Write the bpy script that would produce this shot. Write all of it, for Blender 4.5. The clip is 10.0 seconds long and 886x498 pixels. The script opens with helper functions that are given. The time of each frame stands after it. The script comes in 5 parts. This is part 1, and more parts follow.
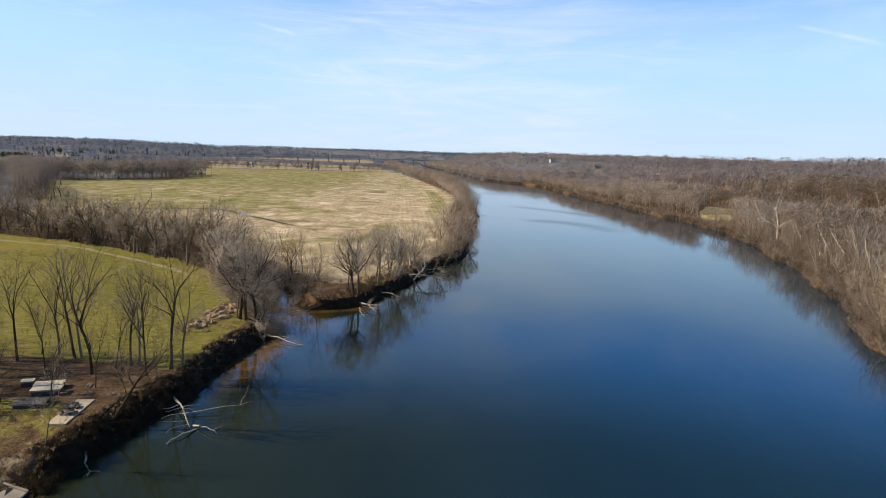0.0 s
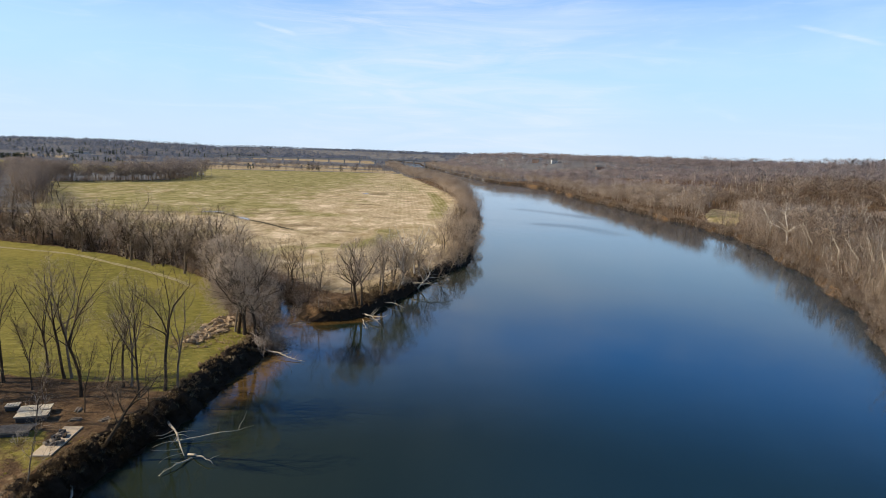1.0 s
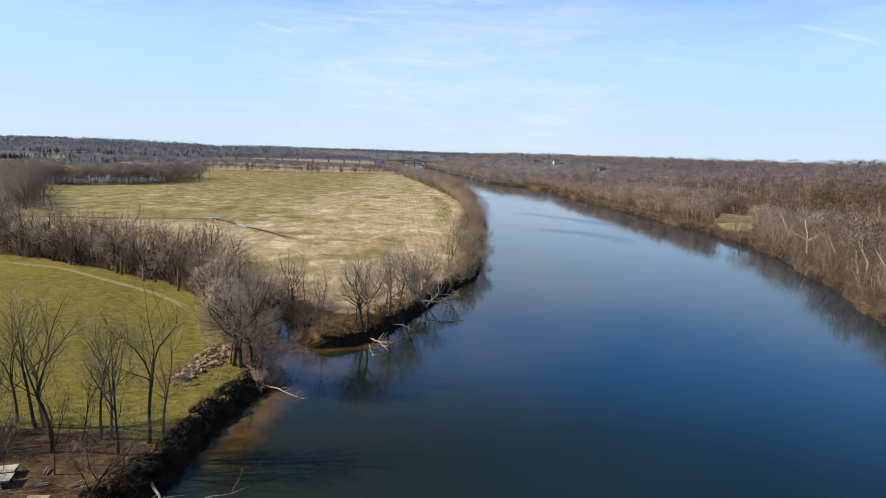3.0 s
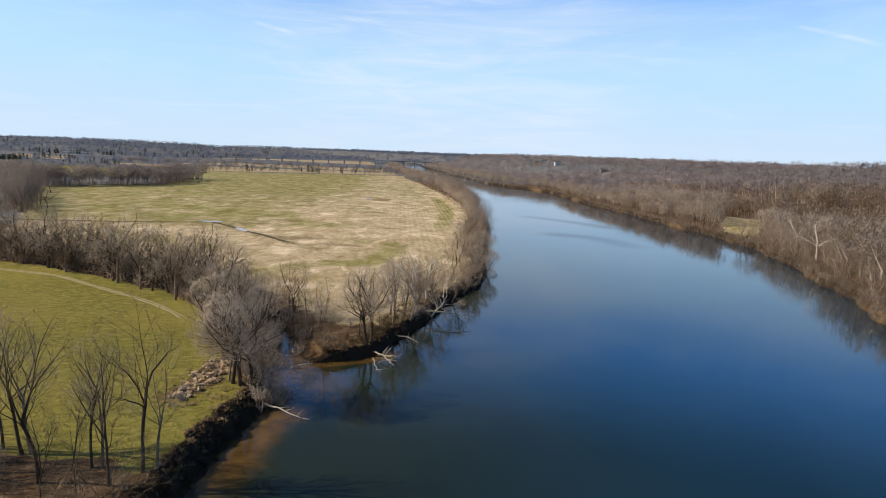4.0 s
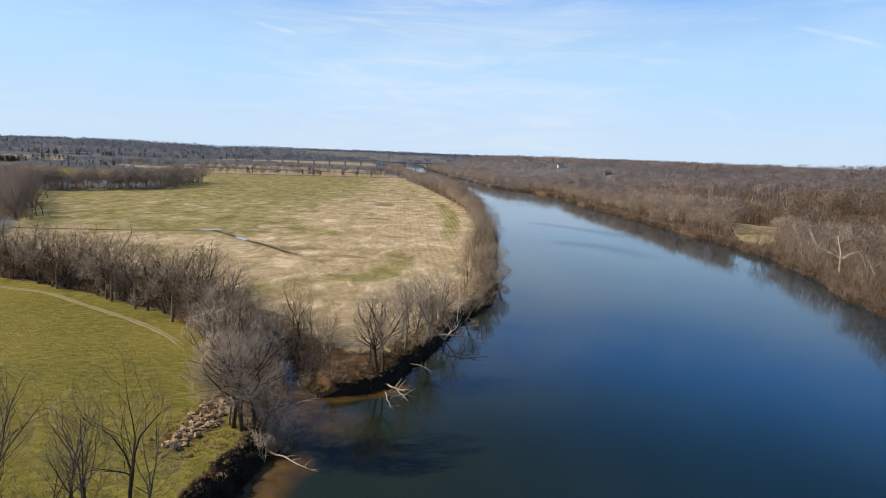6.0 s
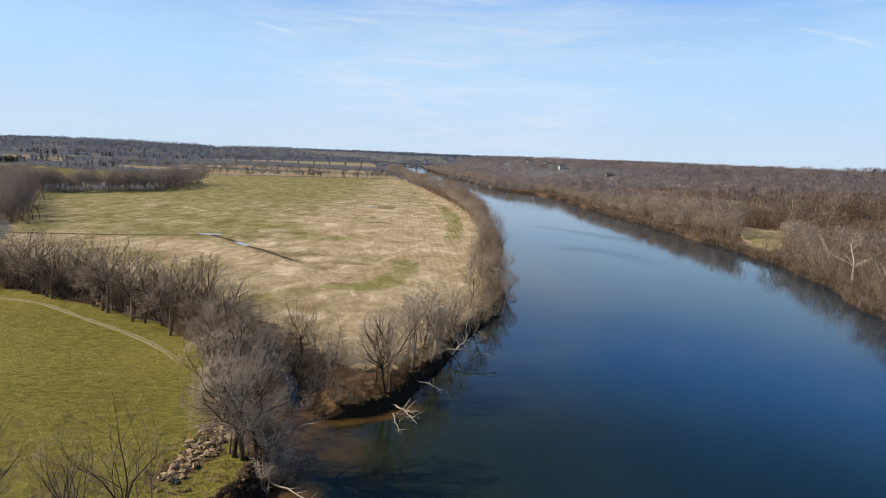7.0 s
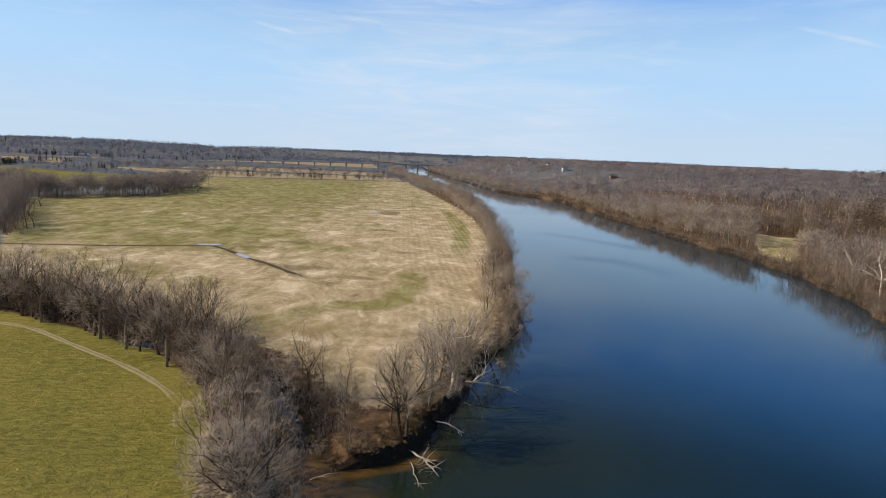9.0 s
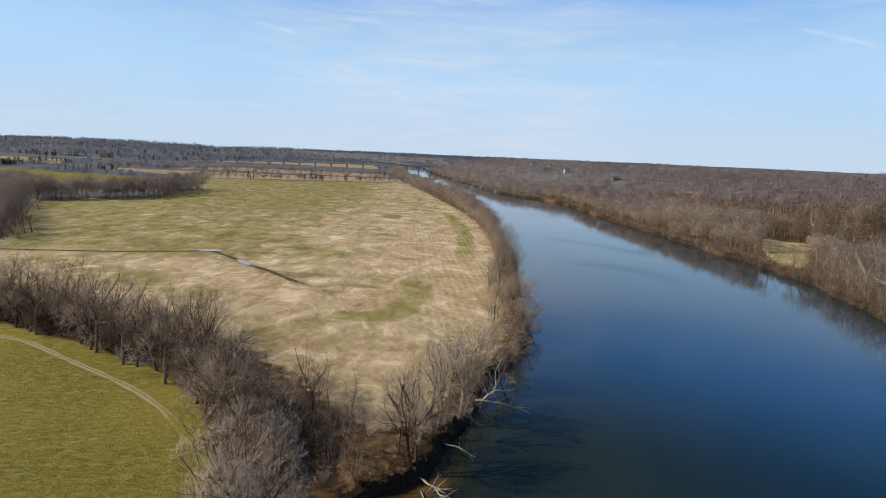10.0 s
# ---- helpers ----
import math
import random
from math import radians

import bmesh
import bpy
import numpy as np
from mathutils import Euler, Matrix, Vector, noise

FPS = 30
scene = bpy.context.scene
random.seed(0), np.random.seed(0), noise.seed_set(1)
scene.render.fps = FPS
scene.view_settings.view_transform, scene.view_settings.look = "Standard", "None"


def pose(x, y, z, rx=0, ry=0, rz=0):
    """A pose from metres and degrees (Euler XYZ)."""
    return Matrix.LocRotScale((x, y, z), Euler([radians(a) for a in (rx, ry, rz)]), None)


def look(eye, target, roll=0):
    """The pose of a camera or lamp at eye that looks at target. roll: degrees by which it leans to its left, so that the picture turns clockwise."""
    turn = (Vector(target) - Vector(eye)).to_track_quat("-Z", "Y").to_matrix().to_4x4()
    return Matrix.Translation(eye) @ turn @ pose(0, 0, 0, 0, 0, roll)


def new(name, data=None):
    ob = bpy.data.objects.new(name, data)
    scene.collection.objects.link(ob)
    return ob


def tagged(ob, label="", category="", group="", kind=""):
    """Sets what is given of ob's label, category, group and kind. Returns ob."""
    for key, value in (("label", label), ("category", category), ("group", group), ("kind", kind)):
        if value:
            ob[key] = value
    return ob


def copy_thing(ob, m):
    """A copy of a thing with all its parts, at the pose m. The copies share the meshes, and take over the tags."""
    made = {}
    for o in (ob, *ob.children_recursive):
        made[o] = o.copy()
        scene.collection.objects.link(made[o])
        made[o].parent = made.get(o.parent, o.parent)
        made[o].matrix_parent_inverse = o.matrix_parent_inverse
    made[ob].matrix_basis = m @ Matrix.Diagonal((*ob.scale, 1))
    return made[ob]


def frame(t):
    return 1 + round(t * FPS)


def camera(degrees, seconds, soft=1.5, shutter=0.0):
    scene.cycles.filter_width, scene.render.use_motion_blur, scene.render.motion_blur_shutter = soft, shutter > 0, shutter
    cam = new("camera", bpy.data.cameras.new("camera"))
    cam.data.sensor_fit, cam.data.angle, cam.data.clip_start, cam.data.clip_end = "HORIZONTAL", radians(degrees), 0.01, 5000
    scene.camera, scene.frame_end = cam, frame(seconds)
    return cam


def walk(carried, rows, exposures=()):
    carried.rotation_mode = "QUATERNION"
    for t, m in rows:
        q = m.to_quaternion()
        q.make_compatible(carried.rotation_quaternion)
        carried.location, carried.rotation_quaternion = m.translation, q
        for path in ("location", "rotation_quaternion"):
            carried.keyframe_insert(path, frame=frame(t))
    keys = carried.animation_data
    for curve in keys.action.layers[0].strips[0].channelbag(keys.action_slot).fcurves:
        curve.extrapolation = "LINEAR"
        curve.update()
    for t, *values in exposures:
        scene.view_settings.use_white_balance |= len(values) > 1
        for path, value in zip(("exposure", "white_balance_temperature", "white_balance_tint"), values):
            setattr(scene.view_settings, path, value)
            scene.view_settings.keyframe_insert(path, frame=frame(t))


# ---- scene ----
cam = camera(71.2, 10.0, soft=0.8)
PATH = [
    (0, (-2.494, 9.637, 37.769), (-2.63, 11.608, 37.464), 2.1),
    (0.5, (-3.286, 12.19, 38.449), (-3.424, 14.162, 38.143), 2.1),
    (1, (-4.297, 14.899, 39.106), (-4.434, 16.871, 38.801), 2.1),
    (1.5, (-5.306, 17.79, 39.837), (-5.442, 19.762, 39.531), 2.2),
    (2, (-6.307, 20.85, 40.492), (-6.443, 22.821, 40.186), 2.2),
    (2.5, (-7.267, 23.637, 41.06), (-7.402, 25.609, 40.752), 2.1),
    (4, (-10.157, 31.153, 42.922), (-10.291, 33.125, 42.616), 2.2),
    (4.5, (-11.121, 33.577, 43.568), (-11.257, 35.549, 43.262), 2.3),
    (5, (-12.396, 36.528, 44.402), (-12.531, 38.5, 44.096), 2.3),
    (5.5, (-13.416, 38.854, 45.08), (-13.551, 40.826, 44.775), 2.3),
    (7, (-17.029, 46.96, 47.61), (-17.162, 48.932, 47.305), 2.4),
    (7.5, (-18.298, 49.641, 48.391), (-18.432, 51.613, 48.087), 2.4),
    (8, (-19.509, 52.425, 49.218), (-19.642, 54.397, 48.914), 2.4),
    (8.5, (-20.717, 55.135, 50.236), (-20.85, 57.107, 49.931), 2.4),
    (9, (-21.813, 57.77, 51.191), (-21.946, 59.742, 50.885), 2.4),
    (9.5, (-23.019, 60.4, 52.122), (-23.152, 62.372, 51.817), 2.4),
    (10, (-24.105, 62.966, 53.061), (-24.239, 64.938, 52.756), 2.5),
]
walk(cam, [(t, look(eye, target, roll)) for t, eye, target, roll in PATH], [(0, 0.10), (4, 0.07), (7, -0.03), (10, -0.13)])

# ---- light: a low winter sun from the left, thin high cloud over a clear sky ----
SUN_ELEV, SUN_DIR = radians(33), Vector((-0.99, -0.14, 0)).normalized()
sun = new("sun", bpy.data.lights.new("sun", "SUN"))
sun.data.energy, sun.data.angle, sun.data.color = 5.0, radians(0.55), (1.0, 0.89, 0.71)
sun.matrix_world = look((-400, -60, 400), Vector((-400, -60, 400)) - SUN_DIR * math.cos(SUN_ELEV) - Vector((0, 0, math.sin(SUN_ELEV))))

world = bpy.data.worlds.new("sky")
scene.world = world
world.use_nodes = True


def sky():
    """Clear sky, paler towards the horizon, with drifts of thin high cloud and two contrails."""
    nt = world.node_tree
    N, L = nt.nodes, nt.links
    N.clear()
    strength = 0.15

    def math_node(op, *vals):
        m = N.new("ShaderNodeMath")
        m.operation = op
        for k, v in enumerate(vals):
            if isinstance(v, (int, float)):
                m.inputs[k].default_value = v
            else:
                L.new(v, m.inputs[k])
        return m.outputs[0]

    def smooth(v, a, b, hi=1.0):
        r = N.new("ShaderNodeMapRange")
        r.interpolation_type = "SMOOTHSTEP"
        for k, x in zip(("From Min", "From Max", "To Min", "To Max"), (a, b, 0.0, hi)):
            r.inputs[k].default_value = x
        L.new(v, r.inputs["Value"])
        return r.outputs[0]

    def toward(direction):
        d = N.new("ShaderNodeVectorMath")
        d.operation = "DOT_PRODUCT"
        L.new(co.outputs["Generated"], d.inputs[0])
        d.inputs[1].default_value = direction
        return d.outputs["Value"]

    def wisps(scale, turn, size, detail, distort):
        mp = N.new("ShaderNodeMapping")
        mp.inputs["Scale"].default_value, mp.inputs["Rotation"].default_value = scale, turn
        L.new(co.outputs["Generated"], mp.inputs["Vector"])
        n = N.new("ShaderNodeTexNoise")
        n.inputs["Scale"].default_value, n.inputs["Detail"].default_value = size, detail
        n.inputs["Roughness"].default_value, n.inputs["Distortion"].default_value = 0.6, distort
        L.new(mp.outputs[0], n.inputs["Vector"])
        return n.outputs[0]

    def over(fac, below, c):
        m = N.new("ShaderNodeMix")
        m.data_type = "RGBA"
        m.inputs[7].default_value = (*(v / strength for v in c), 1)
        L.new(fac, m.inputs[0])
        L.new(below, m.inputs[6])
        return m.outputs[2]

    out, bg = N.new("ShaderNodeOutputWorld"), N.new("ShaderNodeBackground")
    co = N.new("ShaderNodeTexCoord")
    tex = N.new("ShaderNodeTexSky")
    tex.sky_type, tex.sun_disc = "NISHITA", False
    tex.sun_elevation, tex.sun_rotation = SUN_ELEV, math.atan2(SUN_DIR.x, SUN_DIR.y)
    tex.altitude, tex.air_density, tex.dust_density, tex.ozone_density = 150, 1.0, 0.0, 3.5
    up = toward((0, 0, 1))
    col = over(smooth(up, 0.15, 0.30, 0.92), tex.outputs[0], (0.075, 0.36, 1.05))
    col = over(smooth(up, 0.28, 0.45, 0.96), col, (0.040, 0.085, 0.19))
    # the pale veil that thickens towards the horizon
    col = over(math_node("SUBTRACT", 1.0, smooth(up, 0.06, 0.32)), col, (0.48, 0.735, 1.04))
    col = over(math_node("MULTIPLY", math_node("SUBTRACT", 1.0, smooth(up, 0.0, 0.13)), 0.85), col, (0.63, 0.765, 0.91))
    # cirrus
    haze = wisps((1.2, 1.2, 5.0), (0.0, radians(10), 0.3), 1.7, 5.0, 0.6)
    low = math_node("SUBTRACT", 1.0, smooth(up, 0.24, 0.42))
    col = over(math_node("MULTIPLY", low, smooth(haze, 0.42, 0.75, 0.4)), col, (0.62, 0.80, 1.02))
    fine = wisps((1.5, 1.5, 11.0), (0.0, radians(16), 0.1), 3.2, 8.0, 1.2)
    col = over(math_node("MULTIPLY", low, smooth(fine, 0.50, 0.82, 0.26)), col, (0.74, 0.86, 0.98))
    glow = math_node("MULTIPLY", smooth(toward((-0.078, 0.988, 0.131)), 0.93, 1.0), smooth(fine, 0.30, 0.75, 0.42))
    col = over(glow, col, (0.77, 0.83, 0.94))
    for a, b in (((0.3944, 0.8993, 0.189), (0.4898, 0.8574, 0.1578)), ((-0.3516, 0.9189, 0.1787), (-0.2977, 0.9398, 0.1679))):
        a, b = Vector(a), Vector(b)
        n, mid = a.cross(b).normalized(), (a + b).normalized()
        half = a.angle(b) * 0.6
        line = math_node("SUBTRACT", 1.0, smooth(math_node("ABSOLUTE", toward(n)), 0.0005, 0.0045))
        ends = smooth(toward(mid), math.cos(half), math.cos(half * 0.4))
        col = over(math_node("MULTIPLY", math_node("MULTIPLY", line, ends), smooth(fine, 0.35, 0.65, 0.45)), col, (0.80, 0.88, 0.98))
    L.new(col, bg.inputs[0])
    bg.inputs[1].default_value = strength
    L.new(bg.outputs[0], out.inputs[0])


sky()
scene.view_settings.exposure = 0.0


# ---- materials ----
def material(name, rough=0.9, spec=0.2):
    m = bpy.data.materials.new(name)
    m.use_nodes = True
    b = m.node_tree.nodes["Principled BSDF"]
    b.inputs["Roughness"].default_value = rough
    b.inputs["Specular IOR Level"].default_value = spec
    return m, m.node_tree.nodes, m.node_tree.links, b


def place(N, L, scale=(1, 1, 1)):
    g, mp = N.new("ShaderNodeNewGeometry"), N.new("ShaderNodeMapping")
    mp.inputs["Scale"].default_value = scale
    L.new(g.outputs["Position"], mp.inputs["Vector"])
    return mp.outputs[0]


def grain(N, L, co, scale, detail=4.0, rough=0.55, distort=0.0):
    n = N.new("ShaderNodeTexNoise")
    n.inputs["Scale"].default_value, n.inputs["Detail"].default_value = scale, detail
    n.inputs["Roughness"].default_value, n.inputs["Distortion"].default_value = rough, distort
    if co is not None:
        L.new(co, n.inputs["Vector"])
    return n.outputs[0]


def ramp(N, L, val, *stops):
    r = N.new("ShaderNodeValToRGB")
    e = r.color_ramp.elements
    while len(e) < len(stops):
        e.new(0.5)
    for el, (p, c) in zip(e, stops):
        el.position, el.color = p, (*c, 1)
    L.new(val, r.inputs[0])
    return r.outputs[0]


def blend(N, L, fac, a, b, mode="MIX"):
    m = N.new("ShaderNodeMix")
    m.data_type, m.blend_type = "RGBA", mode
    for v, i in ((fac, 0), (a, 6), (b, 7)):
        if isinstance(v, (int, float)):
            m.inputs[i].default_value = v
        elif isinstance(v, tuple):
            m.inputs[i].default_value = (*v, 1)
        else:
            L.new(v, m.inputs[i])
    return m.outputs[2]


def calc(N, L, op, a, b=0.0, c=0.0):
    m = N.new("ShaderNodeMath")
    m.operation = op
    for v, i in ((a, 0), (b, 1), (c, 2)):
        if isinstance(v, (int, float)):
            m.inputs[i].default_value = v
        else:
            L.new(v, m.inputs[i])
    return m.outputs[0]


def span(N, L, v, a, b, lo=0.0, hi=1.0):
    r = N.new("ShaderNodeMapRange")
    r.interpolation_type = "SMOOTHSTEP"
    for k, x in zip(("From Min", "From Max", "To Min", "To Max"), (a, b, lo, hi)):
        r.inputs[k].default_value = x
    L.new(v, r.inputs["Value"])
    return r.outputs[0]


def bump(N, L, b, height, strength, dist):
    n = N.new("ShaderNodeBump")
    n.inputs["Strength"].default_value, n.inputs["Distance"].default_value = strength, dist
    L.new(height, n.inputs["Height"])
    L.new(n.outputs[0], b.inputs["Normal"])


def plain(name, c, c2=None, scale=3.0, rough=0.85, spec=0.2, metal=0.0, relief=0.02):
    """A surface of two tones, mottled at two scales."""
    m, N, L, b = material(name, rough, spec)
    co = place(N, L)
    c2 = c2 or tuple(v * 0.7 for v in c)
    f = calc(N, L, "ADD", calc(N, L, "MULTIPLY", grain(N, L, co, scale, 5), 0.6), calc(N, L, "MULTIPLY", grain(N, L, co, scale * 7, 3), 0.4))
    L.new(ramp(N, L, f, (0.36, c2), (0.62, c)), b.inputs["Base Color"])
    b.inputs["Metallic"].default_value = metal
    bump(N, L, b, f, 0.5, relief)
    return m


def bark(name, c, c2, tint):
    """Bark whose tone differs from tree to tree, with streaks along the stem."""
    m, N, L, b = material(name, 0.92, 0.12)
    info = N.new("ShaderNodeObjectInfo")
    co = place(N, L, (1, 1, 0.25))
    f = grain(N, L, co, 5.0, 6, 0.65)
    col = ramp(N, L, f, (0.35, c2), (0.62, c))
    col = blend(N, L, calc(N, L, "MULTIPLY", info.outputs["Random"], 0.65), col, tint)
    L.new(col, b.inputs["Base Color"])
    bump(N, L, b, f, 0.6, 0.04)
    return m


def twigs(name, c, c2, tint):
    """Fine twigs: tone by tree and by twig."""
    m, N, L, b = material(name, 0.9, 0.1)
    info, geo = N.new("ShaderNodeObjectInfo"), N.new("ShaderNodeNewGeometry")
    col = blend(N, L, geo.outputs["Random Per Island"], c, c2)
    col = blend(N, L, calc(N, L, "MULTIPLY", info.outputs["Random"], 0.7), col, tint)
    L.new(col, b.inputs["Base Color"])
    return m


def woods(name, ca, cb, cc, cd=None, twig=0.2):
    """Joined trees of a wood: tone by tree from the point attribute, and by twig."""
    m, N, L, b = material(name, 0.92, 0.08)
    at, geo = N.new("ShaderNodeAttribute"), N.new("ShaderNodeNewGeometry")
    at.attribute_name = "tone"
    col = ramp(N, L, at.outputs["Fac"], (0.0, ca), (0.5, cb), (0.86, cc), (1.0, cd or cc))
    v = calc(N, L, "MULTIPLY_ADD", geo.outputs["Random Per Island"], twig, 1 - twig / 2)
    hsv = N.new("ShaderNodeHueSaturation")
    L.new(v, hsv.inputs["Value"])
    L.new(col, hsv.inputs["Color"])
    L.new(hsv.outputs[0], b.inputs["Base Color"])
    # tufts of thin twigs let part of the light through
    thin, mix = N.new("ShaderNodeBsdfTranslucent"), N.new("ShaderNodeMixShader")
    L.new(hsv.outputs[0], thin.inputs["Color"])
    mix.inputs[0].default_value = 0.52
    L.new(b.outputs[0], mix.inputs[1])
    L.new(thin.outputs[0], mix.inputs[2])
    L.new(mix.outputs[0], N["Material Output"].inputs["Surface"])
    return m


M_BARK = bark("bark_grey_brown", (0.235, 0.180, 0.125), (0.090, 0.064, 0.042), (0.270, 0.212, 0.155))
M_DARKBARK = bark("bark_dark", (0.085, 0.060, 0.038), (0.030, 0.020, 0.013), (0.110, 0.078, 0.052))
M_PALE = bark("bark_pale_sycamore", (0.84, 0.77, 0.65), (0.55, 0.47, 0.37), (0.72, 0.64, 0.53))
M_TWIG = twigs("twigs_grey_brown", (0.410, 0.318, 0.232), (0.590, 0.470, 0.352), (0.495, 0.390, 0.290))
M_TWIG_DARK = twigs("twigs_dark_brown", (0.165, 0.115, 0.071), (0.255, 0.184, 0.120), (0.200, 0.144, 0.093))
M_TWIG_WARM = twigs("twigs_warm_brown", (0.330, 0.245, 0.164), (0.490, 0.378, 0.265), (0.390, 0.302, 0.220))
M_TWIG_PALE = twigs("twigs_pale", (0.42, 0.35, 0.265), (0.55, 0.47, 0.37), (0.36, 0.295, 0.225))
M_WOODS = woods("bare_woods", (0.200, 0.140, 0.096), (0.430, 0.345, 0.272), (0.600, 0.505, 0.420), (0.90, 0.80, 0.70))
# hillside twigs, paled and lilac-greyed in the base colour for haze
M_HILLWOODS = woods("hillside_woods", (0.255, 0.205, 0.188), (0.385, 0.318, 0.300), (0.500, 0.424, 0.405), (0.600, 0.520, 0.500), twig=0.06)
# far woods: the distance haze is mixed into these bluish base colours
M_HAZY_FARWOODS = woods("far_woods_haze_tint", (0.115, 0.138, 0.195), (0.175, 0.200, 0.262), (0.240, 0.262, 0.325), (0.290, 0.308, 0.370), twig=0.06)
M_PALEWOOD = woods("pale_trunks", (0.50, 0.44, 0.36), (0.60, 0.53, 0.44), (0.68, 0.61, 0.51))
M_HEDGE = woods("hedge_trees", (0.180, 0.150, 0.135), (0.275, 0.232, 0.208), (0.38, 0.325, 0.29))
M_CREEK = woods("creek_trees", (0.105, 0.074, 0.048), (0.175, 0.128, 0.086), (0.260, 0.200, 0.145))
M_BRUSH = woods("dark_brush", (0.045, 0.032, 0.020), (0.10, 0.072, 0.045), (0.24, 0.185, 0.125))
M_PINE = woods("pine_needles", (0.033, 0.046, 0.039), (0.051, 0.067, 0.051), (0.083, 0.096, 0.054))
M_GRASS = woods("pasture_grass", (0.24, 0.200, 0.035), (0.31, 0.256, 0.05), (0.40, 0.325, 0.09))
M_DEADGRASS = woods("dead_grass", (0.24, 0.17, 0.095), (0.40, 0.30, 0.18), (0.56, 0.44, 0.29))
M_DEADWOOD = plain("weathered_driftwood", (0.60, 0.52, 0.40), (0.36, 0.29, 0.21), 2.0)
M_ROCK = bark("riprap_stone", (0.600, 0.449, 0.281), (0.250, 0.168, 0.098), (0.220, 0.150, 0.090))
M_CONC = plain("stained_concrete", (0.644, 0.520, 0.370), (0.460, 0.354, 0.238), 1.2)
M_PLANK = plain("weathered_pale_planks", (0.840, 0.728, 0.541), (0.651, 0.553, 0.402), 2.5)
M_GREYPLANK = plain("grey_weathered_planks", (0.287, 0.236, 0.180), (0.161, 0.126, 0.095), 2.5)
M_FLOAT = plain("black_plastic_float", (0.03, 0.03, 0.032), (0.05, 0.048, 0.046), 3.0, 0.5, 0.4)
M_STEEL = plain("grey_steel", (0.30, 0.31, 0.32), (0.20, 0.19, 0.18), 2.0, 0.5, 0.5)
M_BRIDGE = plain("bridge_concrete", (0.33, 0.33, 0.33), (0.22, 0.22, 0.22), 0.3)
M_WHITE = plain("white_siding", (0.66, 0.64, 0.60), (0.50, 0.48, 0.44), 0.8)
M_ROOF = plain("grey_roof_shingle", (0.16, 0.155, 0.15), (0.10, 0.095, 0.09), 0.8)
M_BRICK = plain("tan_brick", (0.34, 0.22, 0.16), (0.24, 0.15, 0.11), 0.8)
M_PANE, _n, _l, _b = material("window_glass", 0.08, 0.5)
_b.inputs["Base Color"].default_value = (0.03, 0.035, 0.04, 1)


